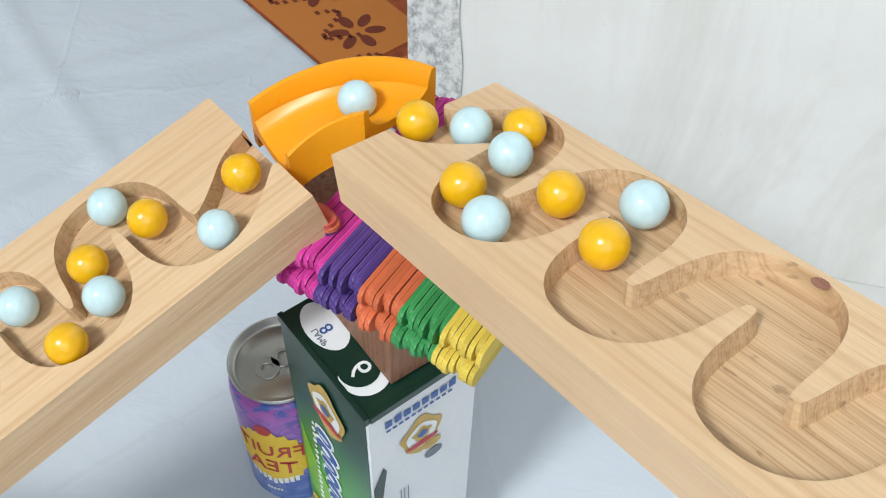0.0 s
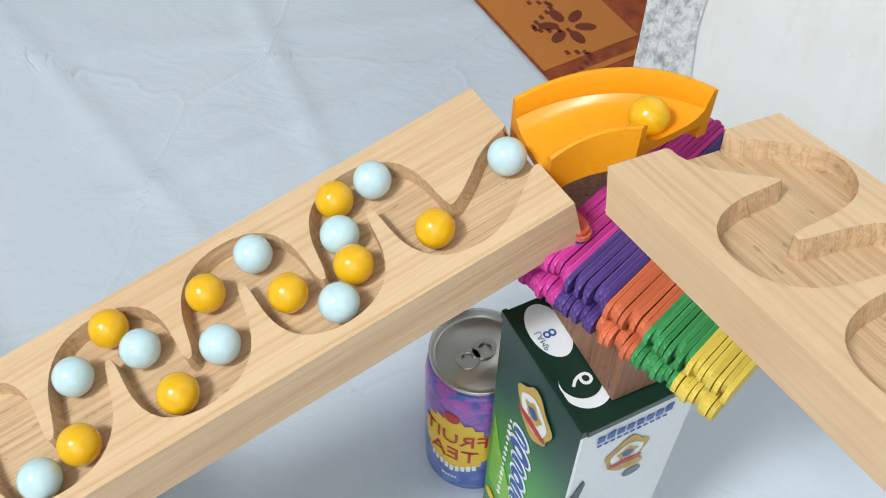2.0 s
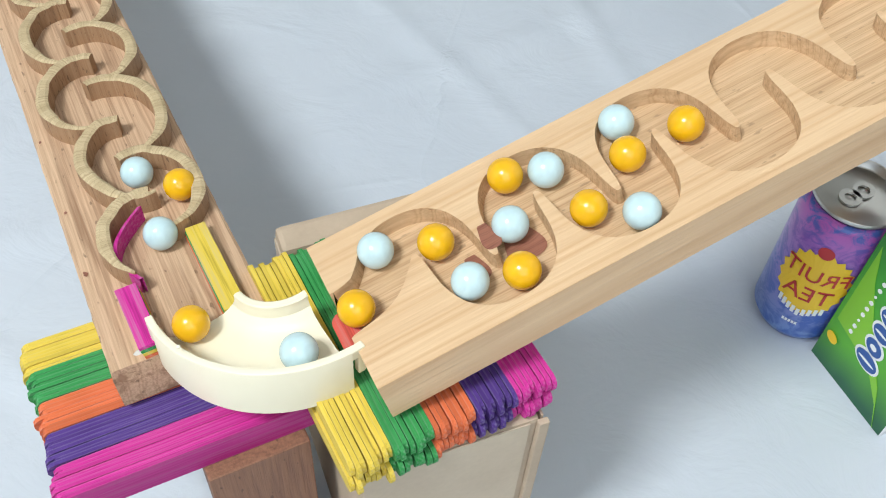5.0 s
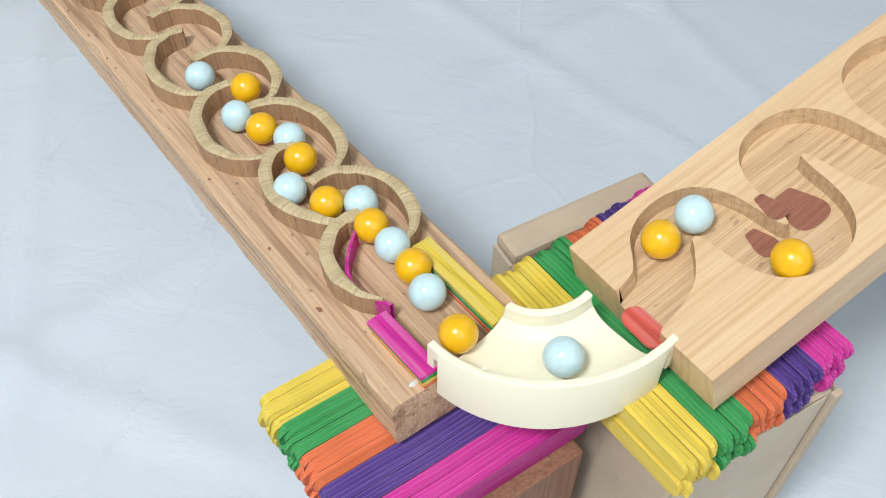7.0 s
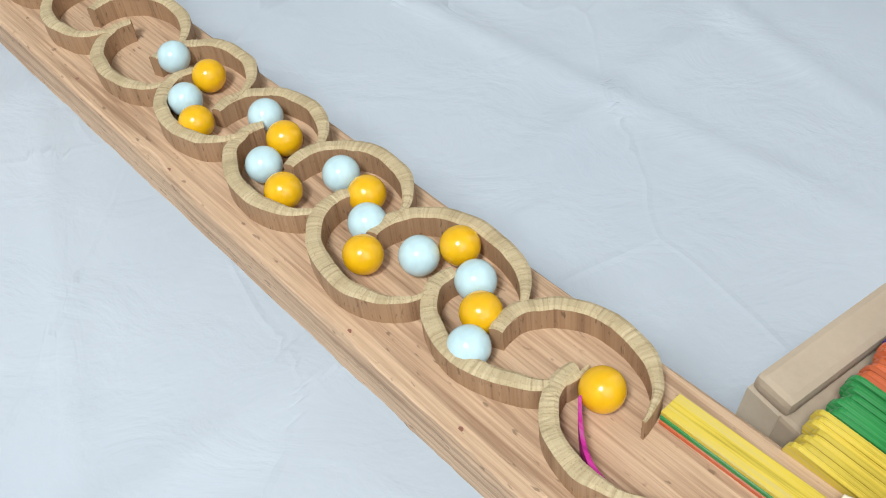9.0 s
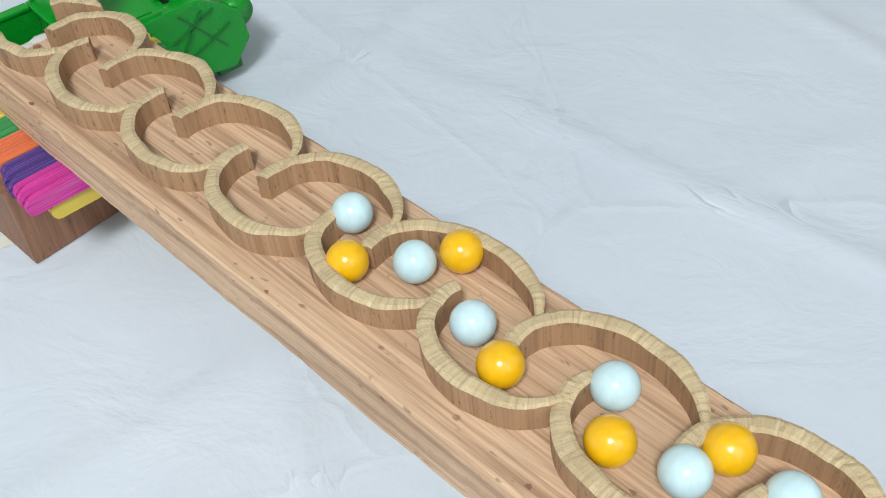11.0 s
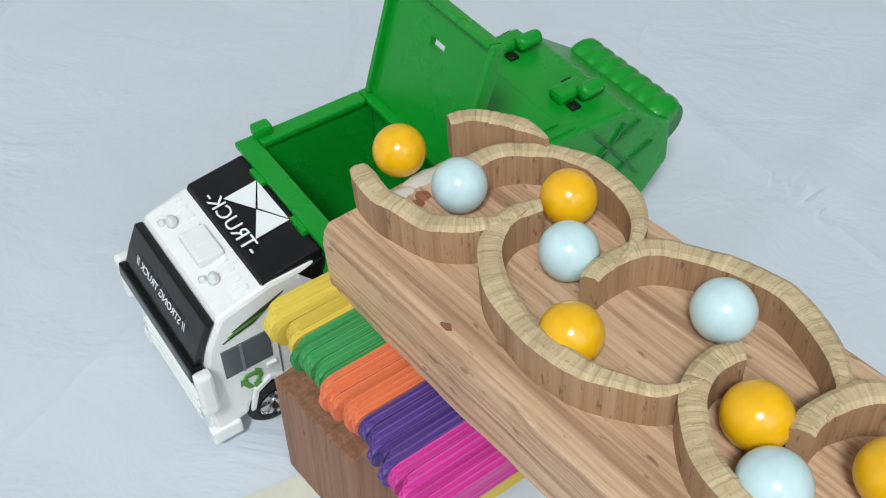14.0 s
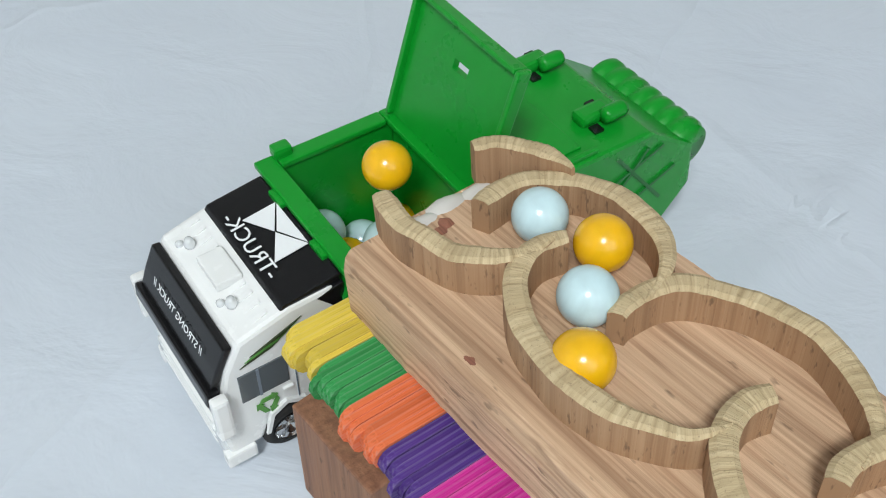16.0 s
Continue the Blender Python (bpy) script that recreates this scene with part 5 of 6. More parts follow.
    for y in (-hw + 0.0012, hw - 0.0012):
        part("panel_flank", side_bm([(0.0400, 0.0640), (0.0505, 0.0660), (0.0515, 0.0300), (0.0475, 0.0300), (0.0475, 0.0560)], y - 0.0014, y + 0.0014, 0.0005), TBLACK, panel, "glossy black flank")
    pm = axes_pose((0.0400, 0, 0.0681), (0, 1, 0), (0.992, 0, 0.118), (-0.118, 0, 0.992))
    part("triangle", prism_bm([(-0.0100, -0.0060), (0.0002, 0.0005), (-0.0100, 0.0070)], 0.0002, 0.0005), PWHITE, panel, "white triangle print", pm @ pose(0.0, 0.001, 0))
    part("triangle", prism_bm([(0.0110, -0.0060), (0.0008, 0.0005), (0.0110, 0.0070)], 0.0002, 0.0005), PWHITE, panel, "white triangle print", pm @ pose(0.0, 0.001, 0))
    part("triangle", prism_bm([(-0.0094, 0.0072), (0.0104, 0.0072), (0.0005, 0.0012)], 0.0002, 0.0005), PWHITE, panel, "white triangle print", pm @ pose(0.0, 0.001, 0))
    lettering("panel_word", "-TRUCK-", 0.0078, panel, PWHITE, pm @ pose(0.0005, -0.0105, 0.0006), False, "white lettering")
    # chassis and wheels
    part("chassis", box_bm(0.020, 0.185, -0.016, 0.016, 0.009, 0.017, 0.001), TBLACK, t, "black chassis")
    for x in (0.024, 0.122, 0.148):
        for s in (-1, 1):
            wh = wheel(t, x, s * (hw - 0.0040), 0.0096)
            if s > 0:
                wh.matrix_basis = pose(x, s * (hw - 0.0040), 0.0096, -90, 0, 0)
    # open hopper: four walls and a floor
    x0, x1, zt, w = 0.0525, 0.1005, 0.0690, 0.0270
    hop = part("hopper", box_bm(x0, x1 + 0.004, -w, w, 0.017, 0.0215, 0.0006), TGREEN, t, "green open hopper")
    part("hopper_wall", box_bm(x0, x0 + 0.0030, -w, w, 0.0216, zt, 0.0006), TGREEN, hop)
    part("hopper_wall", box_bm(x1, x1 + 0.0030, -w, w, 0.0216, zt, 0.0006), TGREEN, hop)
    part("hopper_wall", box_bm(x0 + 0.0032, x1 - 0.0002, -w, -w + 0.0030, 0.0216, zt, 0.0006), TGREEN, hop)
    part("hopper_wall", box_bm(x0 + 0.0032, x1 - 0.0002, w - 0.0030, w, 0.0216, zt, 0.0006), TGREEN, hop)
    for a, b_ in (((x0 - 0.0025, x0 + 0.0045), (-w - 0.002, w + 0.002)), ((x1 - 0.003, x1 + 0.0035), (-w - 0.002, w + 0.002)), ((x0 + 0.0047, x1 - 0.0032), (-w - 0.002, -w + 0.0040)), ((x0 + 0.0047, x1 - 0.0032), (w - 0.0040, w + 0.002))):
        part("hopper_rim", box_bm(a[0], a[1], b_[0], b_[1], zt + 0.0002, zt + 0.0026, 0.0007), TGREEN, hop)
    for y in (-0.014, 0.012):
        part("latch", box_bm(x0 - 0.0045, x0 - 0.0005, y - 0.004, y + 0.004, zt - 0.0015, zt + 0.0015, 0.0006), TGREEN, hop)
        part("latch", box_bm(x0 - 0.0050, x0 - 0.0022, y - 0.0085, y + 0.0085, zt - 0.0085, zt - 0.0030, 0.0006), TGREEN, hop)
    part("hinge_block", box_bm(x0 + 0.004, x0 + 0.0105, w - 0.0015, w + 0.0035, zt + 0.0020, zt + 0.0062, 0.0012), TGREEN, hop)
    part("front_apron", side_bm([(x0 - 0.0030, 0.030), (x0 - 0.0002, 0.030), (x0 - 0.0002, 0.0660), (x0 - 0.0030, 0.0600)], -w - 0.001, w + 0.001, 0.0006), TGREEN, hop)
    # lid standing open
    lm = pose(x1 + 0.0015, 0, zt + 0.0028, 0, 15, 0)
    bm = bmesh.new()
    ys, zs = (-w + 0.001, -0.0043, 0.0030, w - 0.001), (0.0, 0.0300, 0.0335, 0.0440)
    grid = {(i, j, k): bm.verts.new((sx, ys[i], zs[j])) for i in range(4) for j in range(4) for k, sx in enumerate((-0.0011, 0.0011))}
    for i in range(3):
        for j in range(3):
            if (i, j) == (1, 1):
                continue
            for k in range(2):
                bm.faces.new([grid[i, j, k], grid[i + 1, j, k], grid[i + 1, j + 1, k], grid[i, j + 1, k]])
    for i in range(3):
        for j in (0, 3):
            bm.faces.new([grid[i, j, 0], grid[i + 1, j, 0], grid[i + 1, j, 1], grid[i, j, 1]])
            bm.faces.new([grid[j, i, 0], grid[j, i + 1, 0], grid[j, i + 1, 1], grid[j, i, 1]])
    for p, q in (((1, 1), (2, 1)), ((2, 1), (2, 2)), ((2, 2), (1, 2)), ((1, 2), (1, 1))):
        bm.faces.new([grid[p + (0,)], grid[q + (0,)], grid[q + (1,)], grid[p + (1,)]])
    lid = part("lid", bm, TGREEN, t, "bright green lid standing open", lm)
    for a in ((-w + 0.0005, -w + 0.0025, 0.0, 0.0455), (w - 0.0025, w - 0.0005, 0.0, 0.0455), (-w + 0.0027, w - 0.0027, 0.0437, 0.0455)):
        part("lid_rim", box_bm(-0.0034, 0.0012, a[0], a[1], a[2], a[3], 0.0006), TGREEN, lid)
    # closed rear body, roof hinges, slanting tail and ribbed drum
    rear = part("rear_body", side_bm([(x1 + 0.0042, 0.017), (x1 + 0.0042, 0.0675), (0.142, 0.0670), (0.166, 0.0660), (0.188, 0.0490), (0.191, 0.028), (0.180, 0.012), (0.150, 0.017)], -w - 0.0005, w + 0.0005, 0.0016), TGREEN, t, "green closed rear body")
    for y in (-0.012, 0.0225):
        part("roof_hinge", box_bm(0.148, 0.160, y - 0.0018, y + 0.0052, 0.0668, 0.0712, 0.0016), TGREEN, rear)
        part("hinge_lug", lathe_bm([(0, -0.0045), (0.0026, -0.0042), (0.0030, -0.0030), (0.0030, 0.0030), (0.0026, 0.0042), (0, 0.0045)], 16), TGREEN, rear, "", pose(0.1590, y - 0.0030, 0.0705, 0, 90, 0), True)
        # solid black blocks put the shade of the hinge recesses into colour
        part("hinge_gap", box_bm(0.150, 0.1535, y - 0.0060, y - 0.0022, 0.0660, 0.0676), TBLACK, rear, "black block for the shaded gap by the hinge")
        part("hinge_gap", box_bm(0.1565, 0.1600, y + 0.0056, y + 0.0088, 0.0660, 0.0676), TBLACK, rear, "black block for the shaded gap by the hinge")
    for y in (-w + 0.002, w - 0.002):
        part("roof_rail", box_bm(0.108, 0.145, y - 0.0010, y + 0.0010, 0.0668, 0.0692, 0.0005), TGREEN, rear)
    part("roof_panel", box_bm(0.110, 0.142, -w + 0.006, w - 0.006, 0.0668, 0.0680, 0.0004), TGREEN, rear)
    for s in (-1, 1):
        for p, q in (((0.118, 0.020), (0.134, 0.064)), ((0.134, 0.064), (0.142, 0.022)), ((0.142, 0.022), (0.165, 0.060)), ((0.152, 0.062), (0.176, 0.030)), ((0.146, 0.046), (0.172, 0.058)), ((0.150, 0.030), (0.180, 0.044))):
            dx, dz = q[0] - p[0], q[1] - p[1]
            part("side_rib", box_bm(0, math.hypot(dx, dz), -0.0006, 0.0006, -0.0006, 0.0006), TDARK, rear, "", pose(p[0], s * (w + 0.0008), p[1], 0, -math.degrees(math.atan2(dz, dx)), 0))
        part("side_decal", side_bm([(0.107, 0.050), (0.113, 0.058), (0.118, 0.052), (0.114, 0.049)], s * (w + 0.0009) - 0.0002, s * (w + 0.0009) + 0.0002), PWHITE, rear, "white decal")
    drum = [(0, -0.0245)]
    for k in range(7):
        z = -0.0245 + 0.007 * k
        drum += [(0.0095, z + 0.0003), (0.0105, z + 0.0015), (0.0105, z + 0.0045), (0.0095, z + 0.0058)] if k < 7 else []
    drum += [(0.0095, 0.0250), (0, 0.0250)]
    part("ribbed_drum", lathe_bm(drum, 32), TGREEN, rear, "ribbed green drum on the tail", pose(0.1880, 0, 0.0450, 90, 0, 0), True)
    part("tail_foot", box_bm(0.172, 0.187, -0.020, 0.020, 0.004, 0.012, 0.001), TDARK, rear)
    proportion(t)


def proportion(truck):
    """Shortens the cab and lengthens the tail of the truck, wheels and drum staying round."""
    def along(x):
        return 0.05 - (0.05 - x) * 0.90 if x < 0.05 else x if x < 0.104 else 0.104 + (x - 0.104) * 1.125

    def walk_down(ob, above):
        m = above @ ob.matrix_basis
        if ob.name.split(".")[0] in ("wheel", "ribbed_drum", "roof_lamp"):
            ob.matrix_basis = above.inverted() @ Matrix.Translation((along(m.translation.x) - m.translation.x, 0, 0)) @ m
            return
        back = m.inverted()
        for vert in ob.data.vertices:
            p = m @ vert.co
            vert.co = back @ Vector((along(p.x), p.y, p.z))
        for child in ob.children:
            walk_down(child, m)

    for child in truck.children:
        walk_down(child, Matrix.Identity(4))


MARBLES = []


def marbles():
    bm = bmesh.new()
    bmesh.ops.create_uvsphere(bm, u_segments=40, v_segments=24, radius=R)
    blue = finish(bm, "blue_marble", MBLUE, True)
    yellow = blue.copy()
    yellow.name = "yellow_marble"
    yellow.materials[0] = MYELLOW
    for k in range(18):
        ob = new("marble", blue if k % 2 == 0 else yellow)
        tagged(ob, "glossy pale blue opaque glass marble" if k % 2 == 0 else "glossy amber yellow opaque glass marble", "marble", "rolling marbles")
        MARBLES.append(ob)


# seconds, metres along the way, and metres off it along and across the run it is on, for each marble, first to last; past the end of the ring run a marble drops into the hopper
ROLL = [
    [(0, 0.8198, 0.0000, 0.0012), (0.5, 0.8774, 0.0002, 0.0008), (1, 0.9269, 0.0009, 0.0013), (1.5, 0.9839, 0.0026, -0.0023), (2, 1.0291, 0.0003, 0.0030), (2.5, 1.0824, 0.0012, -0.0038), (3, 1.1382, -0.0008, 0.0055), (3.5, 1.1940, 0.0001, -0.0011), (4, 1.2453, -0.0010, 0.0022), (4.5, 1.3600, -0.0002, -0.0016), (5, 1.4398, 0.0034, -0.0008), (7.3, 1.6311, 0.0019, 0.0075), (7.5, 1.6360, 0.0081, 0.0013), (8, 1.6702, 0.0072, -0.0043), (8.2, 1.6863, 0.0120, -0.0088), (10.3, 1.9005, -0.0036, -0.0007), (10.5, 1.9204, 0.0050, -0.0054), (11, 1.9861, -0.0014, -0.0002), (11.5, 2.0566, 0.0005, 0.0064), (12, 2.1282, 0.0050, 0.0041), (12.5, 2.2050, -0.0037, 0.0048), (13, 2.2641, 0.0036, -0.0025), (13.31, 2.3073, 0.0000, 0.0000), (13.47, 2.3573, 0.0000, 0.0000), (16, 2.3573, 0.0000, 0.0000)],
    [(0, 0.7874, 0.0010, 0.0025), (0.5, 0.8455, 0.0011, -0.0005), (1, 0.8965, -0.0005, 0.0028), (1.5, 0.9546, 0.0008, -0.0034), (2, 1.0104, 0.0005, 0.0003), (2.5, 1.0685, 0.0013, 0.0006), (3, 1.1220, -0.0001, -0.0008), (3.5, 1.1723, -0.0003, 0.0018), (4, 1.2286, -0.0001, -0.0015), (4.5, 1.3118, 0.0002, -0.0013), (5, 1.4205, -0.0004, -0.0076), (7.3, 1.5977, 0.0015, -0.0017), (7.5, 1.6176, 0.0010, 0.0000), (8, 1.6408, 0.0058, 0.0010), (8.2, 1.6681, -0.0042, 0.0049), (10.3, 1.8718, -0.0007, -0.0002), (10.5, 1.9005, -0.0036, -0.0007), (11, 1.9577, 0.0027, 0.0019), (11.5, 2.0342, 0.0006, 0.0019), (12, 2.1062, 0.0023, -0.0007), (12.5, 2.1723, 0.0016, -0.0004), (13, 2.2314, -0.0025, -0.0017), (13.5, 2.3073, 0.0000, 0.0000), (13.66, 2.3573, 0.0000, 0.0000), (16, 2.3573, 0.0000, 0.0000)],
    [(0, 0.7638, 0.0001, 0.0008), (0.5, 0.8135, 0.0008, -0.0013), (1, 0.8802, 0.0006, 0.0001), (1.5, 0.9234, 0.0023, -0.0005), (2, 0.9786, 0.0017, 0.0001), (2.5, 1.0336, 0.0022, 0.0030), (3, 1.0848, -0.0009, -0.0002), (3.5, 1.1382, -0.0015, 0.0040), (4, 1.2010, 0.0003, -0.0033), (4.5, 1.2611, -0.0019, 0.0041), (5, 1.3874, 0.0014, 0.0033), (7.3, 1.5800, -0.0020, -0.0011), (7.5, 1.5914, 0.0048, -0.0030), (8, 1.6311, 0.0010, 0.0079), (8.2, 1.6360, 0.0095, 0.0031), (10.3, 1.8423, 0.0060, -0.0062), (10.5, 1.8739, 0.0003, 0.0007), (11, 1.9302, 0.0047, -0.0036), (11.5, 2.0014, 0.0017, -0.0044), (12, 2.0676, -0.0006, -0.0030), (12.5, 2.1437, 0.0016, 0.0063), (13, 2.2117, 0.0018, 0.0035), (13.5, 2.2661, 0.0021, -0.0028), (13.81, 2.3073, 0.0000, 0.0000), (13.97, 2.3573, 0.0000, 0.0000), (16, 2.3573, 0.0000, 0.0000)],
    [(0, 0.7456, 0.0005, -0.0003), (0.5, 0.7944, 0.0009, 0.0019), (1, 0.8501, 0.0013, -0.0013), (1.5, 0.9011, 0.0006, 0.0016), (2, 0.9569, -0.0006, -0.0034), (2.5, 1.0081, 0.0013, -0.0025), (3, 1.0615, 0.0011, -0.0001), (3.5, 1.1191, -0.0004, -0.0014), (4, 1.1723, 0.0021, 0.0014), (4.5, 1.2286, 0.0002, -0.0016), (5, 1.3230, 0.0005, 0.0015), (7.3, 1.5534, 0.0058, 0.0019), (7.5, 1.5737, -0.0016, -0.0014), (8, 1.6156, 0.0005, -0.0011), (8.2, 1.6291, 0.0007, 0.0073), (10.3, 1.8239, 0.0003, -0.0028), (10.5, 1.8513, 0.0031, -0.0030), (11, 1.9161, 0.0044, -0.0081), (11.5, 1.9881, -0.0009, 0.0000), (12, 2.0431, 0.0048, 0.0003), (12.5, 2.1239, -0.0012, 0.0080), (13, 2.1960, -0.0007, 0.0024), (13.5, 2.2341, 0.0006, -0.0003), (14, 2.3073, 0.0000, 0.0000), (14.16, 2.3573, 0.0000, 0.0000), (16, 2.3573, 0.0000, 0.0000)],
    [(0, 0.7152, -0.0008, -0.0021), (0.5, 0.7709, -0.0006, 0.0019), (1, 0.8268, 0.0001, -0.0004), (1.5, 0.8846, 0.0015, -0.0007), (2, 0.9378, 0.0008, -0.0001), (2.5, 0.9873, 0.0027, 0.0005), (3, 1.0361, 0.0018, 0.0012), (3.5, 1.0895, 0.0007, -0.0006), (4, 1.1476, 0.0009, 0.0028), (4.5, 1.2056, 0.0006, -0.0041), (5, 1.2726, -0.0013, 0.0050), (7.3, 1.5446, -0.0013, 0.0049), (7.5, 1.5512, 0.0062, 0.0041), (8, 1.5893, -0.0019, 0.0027), (8.2, 1.6002, 0.0035, -0.0021), (10.3, 1.7907, -0.0001, 0.0032), (10.5, 1.8239, -0.0004, 0.0016), (11, 1.8881, 0.0004, 0.0013), (11.5, 1.9531, 0.0005, 0.0018), (12, 2.0250, 0.0023, -0.0029), (12.5, 2.0961, -0.0018, 0.0017), (13, 2.1702, -0.0010, 0.0036), (13.5, 2.2139, 0.0048, 0.0049), (14, 2.2753, 0.0038, -0.0020), (14.23, 2.3073, 0.0000, 0.0000), (14.39, 2.3573, 0.0000, 0.0000), (16, 2.3573, 0.0000, 0.0000)],
    [(0, 0.6926, 0.0005, -0.0008), (0.5, 0.7493, 0.0006, -0.0017), (1, 0.7896, 0.0012, 0.0016), (1.5, 0.8523, 0.0022, -0.0031), (2, 0.9082, 0.0015, 0.0013), (2.5, 0.9639, 0.0008, -0.0042), (3, 1.0150, -0.0005, 0.0041), (3.5, 1.0731, -0.0009, -0.0000), (4, 1.1290, 0.0016, -0.0002), (4.5, 1.1848, 0.0013, 0.0018), (5, 1.2418, 0.0009, 0.0016), (7.3, 1.5257, -0.0007, 0.0003), (7.5, 1.5420, -0.0018, 0.0038), (8, 1.5625, 0.0026, 0.0003), (8.2, 1.5779, 0.0009, -0.0006), (10.3, 1.7752, -0.0006, 0.0001), (10.5, 1.7992, 0.0034, 0.0005), (11, 1.8651, 0.0004, -0.0008), (11.5, 1.9302, 0.0042, -0.0034), (12, 2.0034, 0.0026, -0.0023), (12.5, 2.0586, 0.0005, 0.0029), (13, 2.1379, 0.0016, 0.0091), (13.5, 2.1938, -0.0005, 0.0010), (14, 2.2449, 0.0022, -0.0032), (14.35, 2.3073, 0.0000, 0.0000), (14.49, 2.3573, 0.0000, 0.0000), (16, 2.3573, 0.0000, 0.0000)],
    [(0, 0.6572, -0.0006, 0.0016), (0.5, 0.7176, -0.0005, -0.0024), (1, 0.7733, -0.0008, 0.0014), (1.5, 0.8268, 0.0002, -0.0002), (2, 0.8826, 0.0004, -0.0008), (2.5, 0.9378, 0.0019, 0.0017), (3, 0.9873, 0.0011, 0.0015), (3.5, 1.0391, 0.0009, 0.0002), (4, 1.0941, 0.0026, -0.0023), (4.5, 1.1522, 0.0011, 0.0034), (5, 1.2149, 0.0022, -0.0047), (7.3, 1.5093, -0.0038, 0.0050), (7.5, 1.5182, 0.0006, 0.0006), (8, 1.5512, 0.0026, 0.0085), (8.2, 1.5597, 0.0043, 0.0014), (10.3, 1.7530, 0.0036, -0.0030), (10.5, 1.7699, 0.0038, -0.0022), (11, 1.8239, 0.0006, 0.0039), (11.5, 1.8938, -0.0019, -0.0016), (12, 1.9551, 0.0015, 0.0016), (12.5, 2.0275, 0.0031, -0.0040), (13, 2.0984, -0.0011, 0.0007), (13.5, 2.1723, -0.0002, 0.0022), (14, 2.2263, 0.0007, 0.0002), (14.5, 2.3073, 0.0000, 0.0000), (14.66, 2.3573, 0.0000, 0.0000), (16, 2.3573, 0.0000, 0.0000)],
    [(0, 0.6301, 0.0001, -0.0007), (0.5, 0.7013, 0.0006, -0.0005), (1, 0.7421, 0.0009, -0.0015), (1.5, 0.8026, 0.0014, -0.0008), (2, 0.8548, 0.0018, -0.0001), (2.5, 0.9128, 0.0026, 0.0004), (3, 0.9663, -0.0003, -0.0013), (3.5, 1.0198, -0.0013, 0.0037), (4, 1.0778, 0.0007, -0.0032), (4.5, 1.1335, -0.0006, -0.0007), (5, 1.1848, 0.0020, 0.0015), (7.3, 1.4866, -0.0027, -0.0019), (7.5, 1.5026, 0.0015, -0.0024), (8, 1.5420, -0.0041, 0.0048), (8.2, 1.5466, -0.0007, 0.0092), (10.3, 1.7278, 0.0030, -0.0001), (10.5, 1.7530, 0.0092, -0.0062), (11, 1.7992, 0.0024, 0.0022), (11.5, 1.8651, 0.0011, -0.0007), (12, 1.9272, 0.0038, -0.0034), (12.5, 2.0034, -0.0000, -0.0008), (13, 2.0676, -0.0013, 0.0004), (13.5, 2.1379, 0.0023, 0.0074), (14, 2.2050, -0.0039, 0.0077), (14.5, 2.2753, 0.0034, -0.0019), (14.73, 2.3073, 0.0000, 0.0000), (14.89, 2.3573, 0.0000, 0.0000), (16, 2.3573, 0.0000, 0.0000)],
    [(0, 0.5650, -0.0004, 0.0009), (0.5, 0.6551, -0.0004, 0.0018), (1, 0.7246, 0.0018, -0.0030), (1.5, 0.7757, -0.0005, 0.0007), (2, 0.8291, -0.0001, -0.0024), (2.5, 0.8846, 0.0016, -0.0004), (3, 0.9343, 0.0015, -0.0009), (3.5, 0.9948, 0.0004, -0.0007), (4, 1.0515, 0.0023, -0.0009), (4.5, 1.1047, 0.0019, -0.0016), (5, 1.1570, 0.0032, 0.0006), (7.3, 1.4709, 0.0025, 0.0022), (7.5, 1.4866, 0.0007, 0.0002), (8, 1.5235, -0.0013, -0.0005), (8.2, 1.5304, 0.0007, 0.0009), (10.3, 1.7044, 0.0021, -0.0047), (10.5, 1.7222, 0.0026, -0.0006), (11, 1.7752, 0.0004, -0.0013), (11.5, 1.8370, 0.0045, -0.0053), (13.5, 2.1011, 0.0000, -0.0012), (14, 2.1702, 0.0007, -0.0021), (14.5, 2.2263, -0.0004, 0.0011), (15, 2.3073, 0.0000, 0.0000), (15.16, 2.3573, 0.0000, 0.0000), (16, 2.3573, 0.0000, 0.0000)],
    [(0, 0.5277, 0.0001, 0.0006), (0.5, 0.6365, 0.0002, -0.0005), (1, 0.7083, 0.0001, -0.0019), (1.5, 0.7531, 0.0013, 0.0006), (2, 0.8026, 0.0005, -0.0005), (2.5, 0.8601, 0.0025, 0.0005), (3, 0.9152, 0.0021, 0.0002), (3.5, 0.9663, 0.0016, -0.0015), (4, 1.0198, 0.0007, 0.0020), (4.5, 1.0754, 0.0005, -0.0028), (5, 1.1382, -0.0012, 0.0012), (7.3, 1.4574, 0.0007, 0.0001), (7.5, 1.4709, 0.0022, 0.0023), (8, 1.4917, 0.0040, 0.0025), (8.2, 1.5113, -0.0021, 0.0024), (10.3, 1.6863, 0.0061, -0.0058), (10.5, 1.7064, -0.0003, -0.0007), (11, 1.7635, 0.0051, -0.0091), (14, 2.1417, -0.0000, 0.0046), (14.5, 2.2139, 0.0008, 0.0074), (15, 2.2496, 0.0011, -0.0023), (15.32, 2.3073, 0.0000, 0.0000), (15.46, 2.3573, 0.0000, 0.0000), (16, 2.3573, 0.0000, 0.0000)],
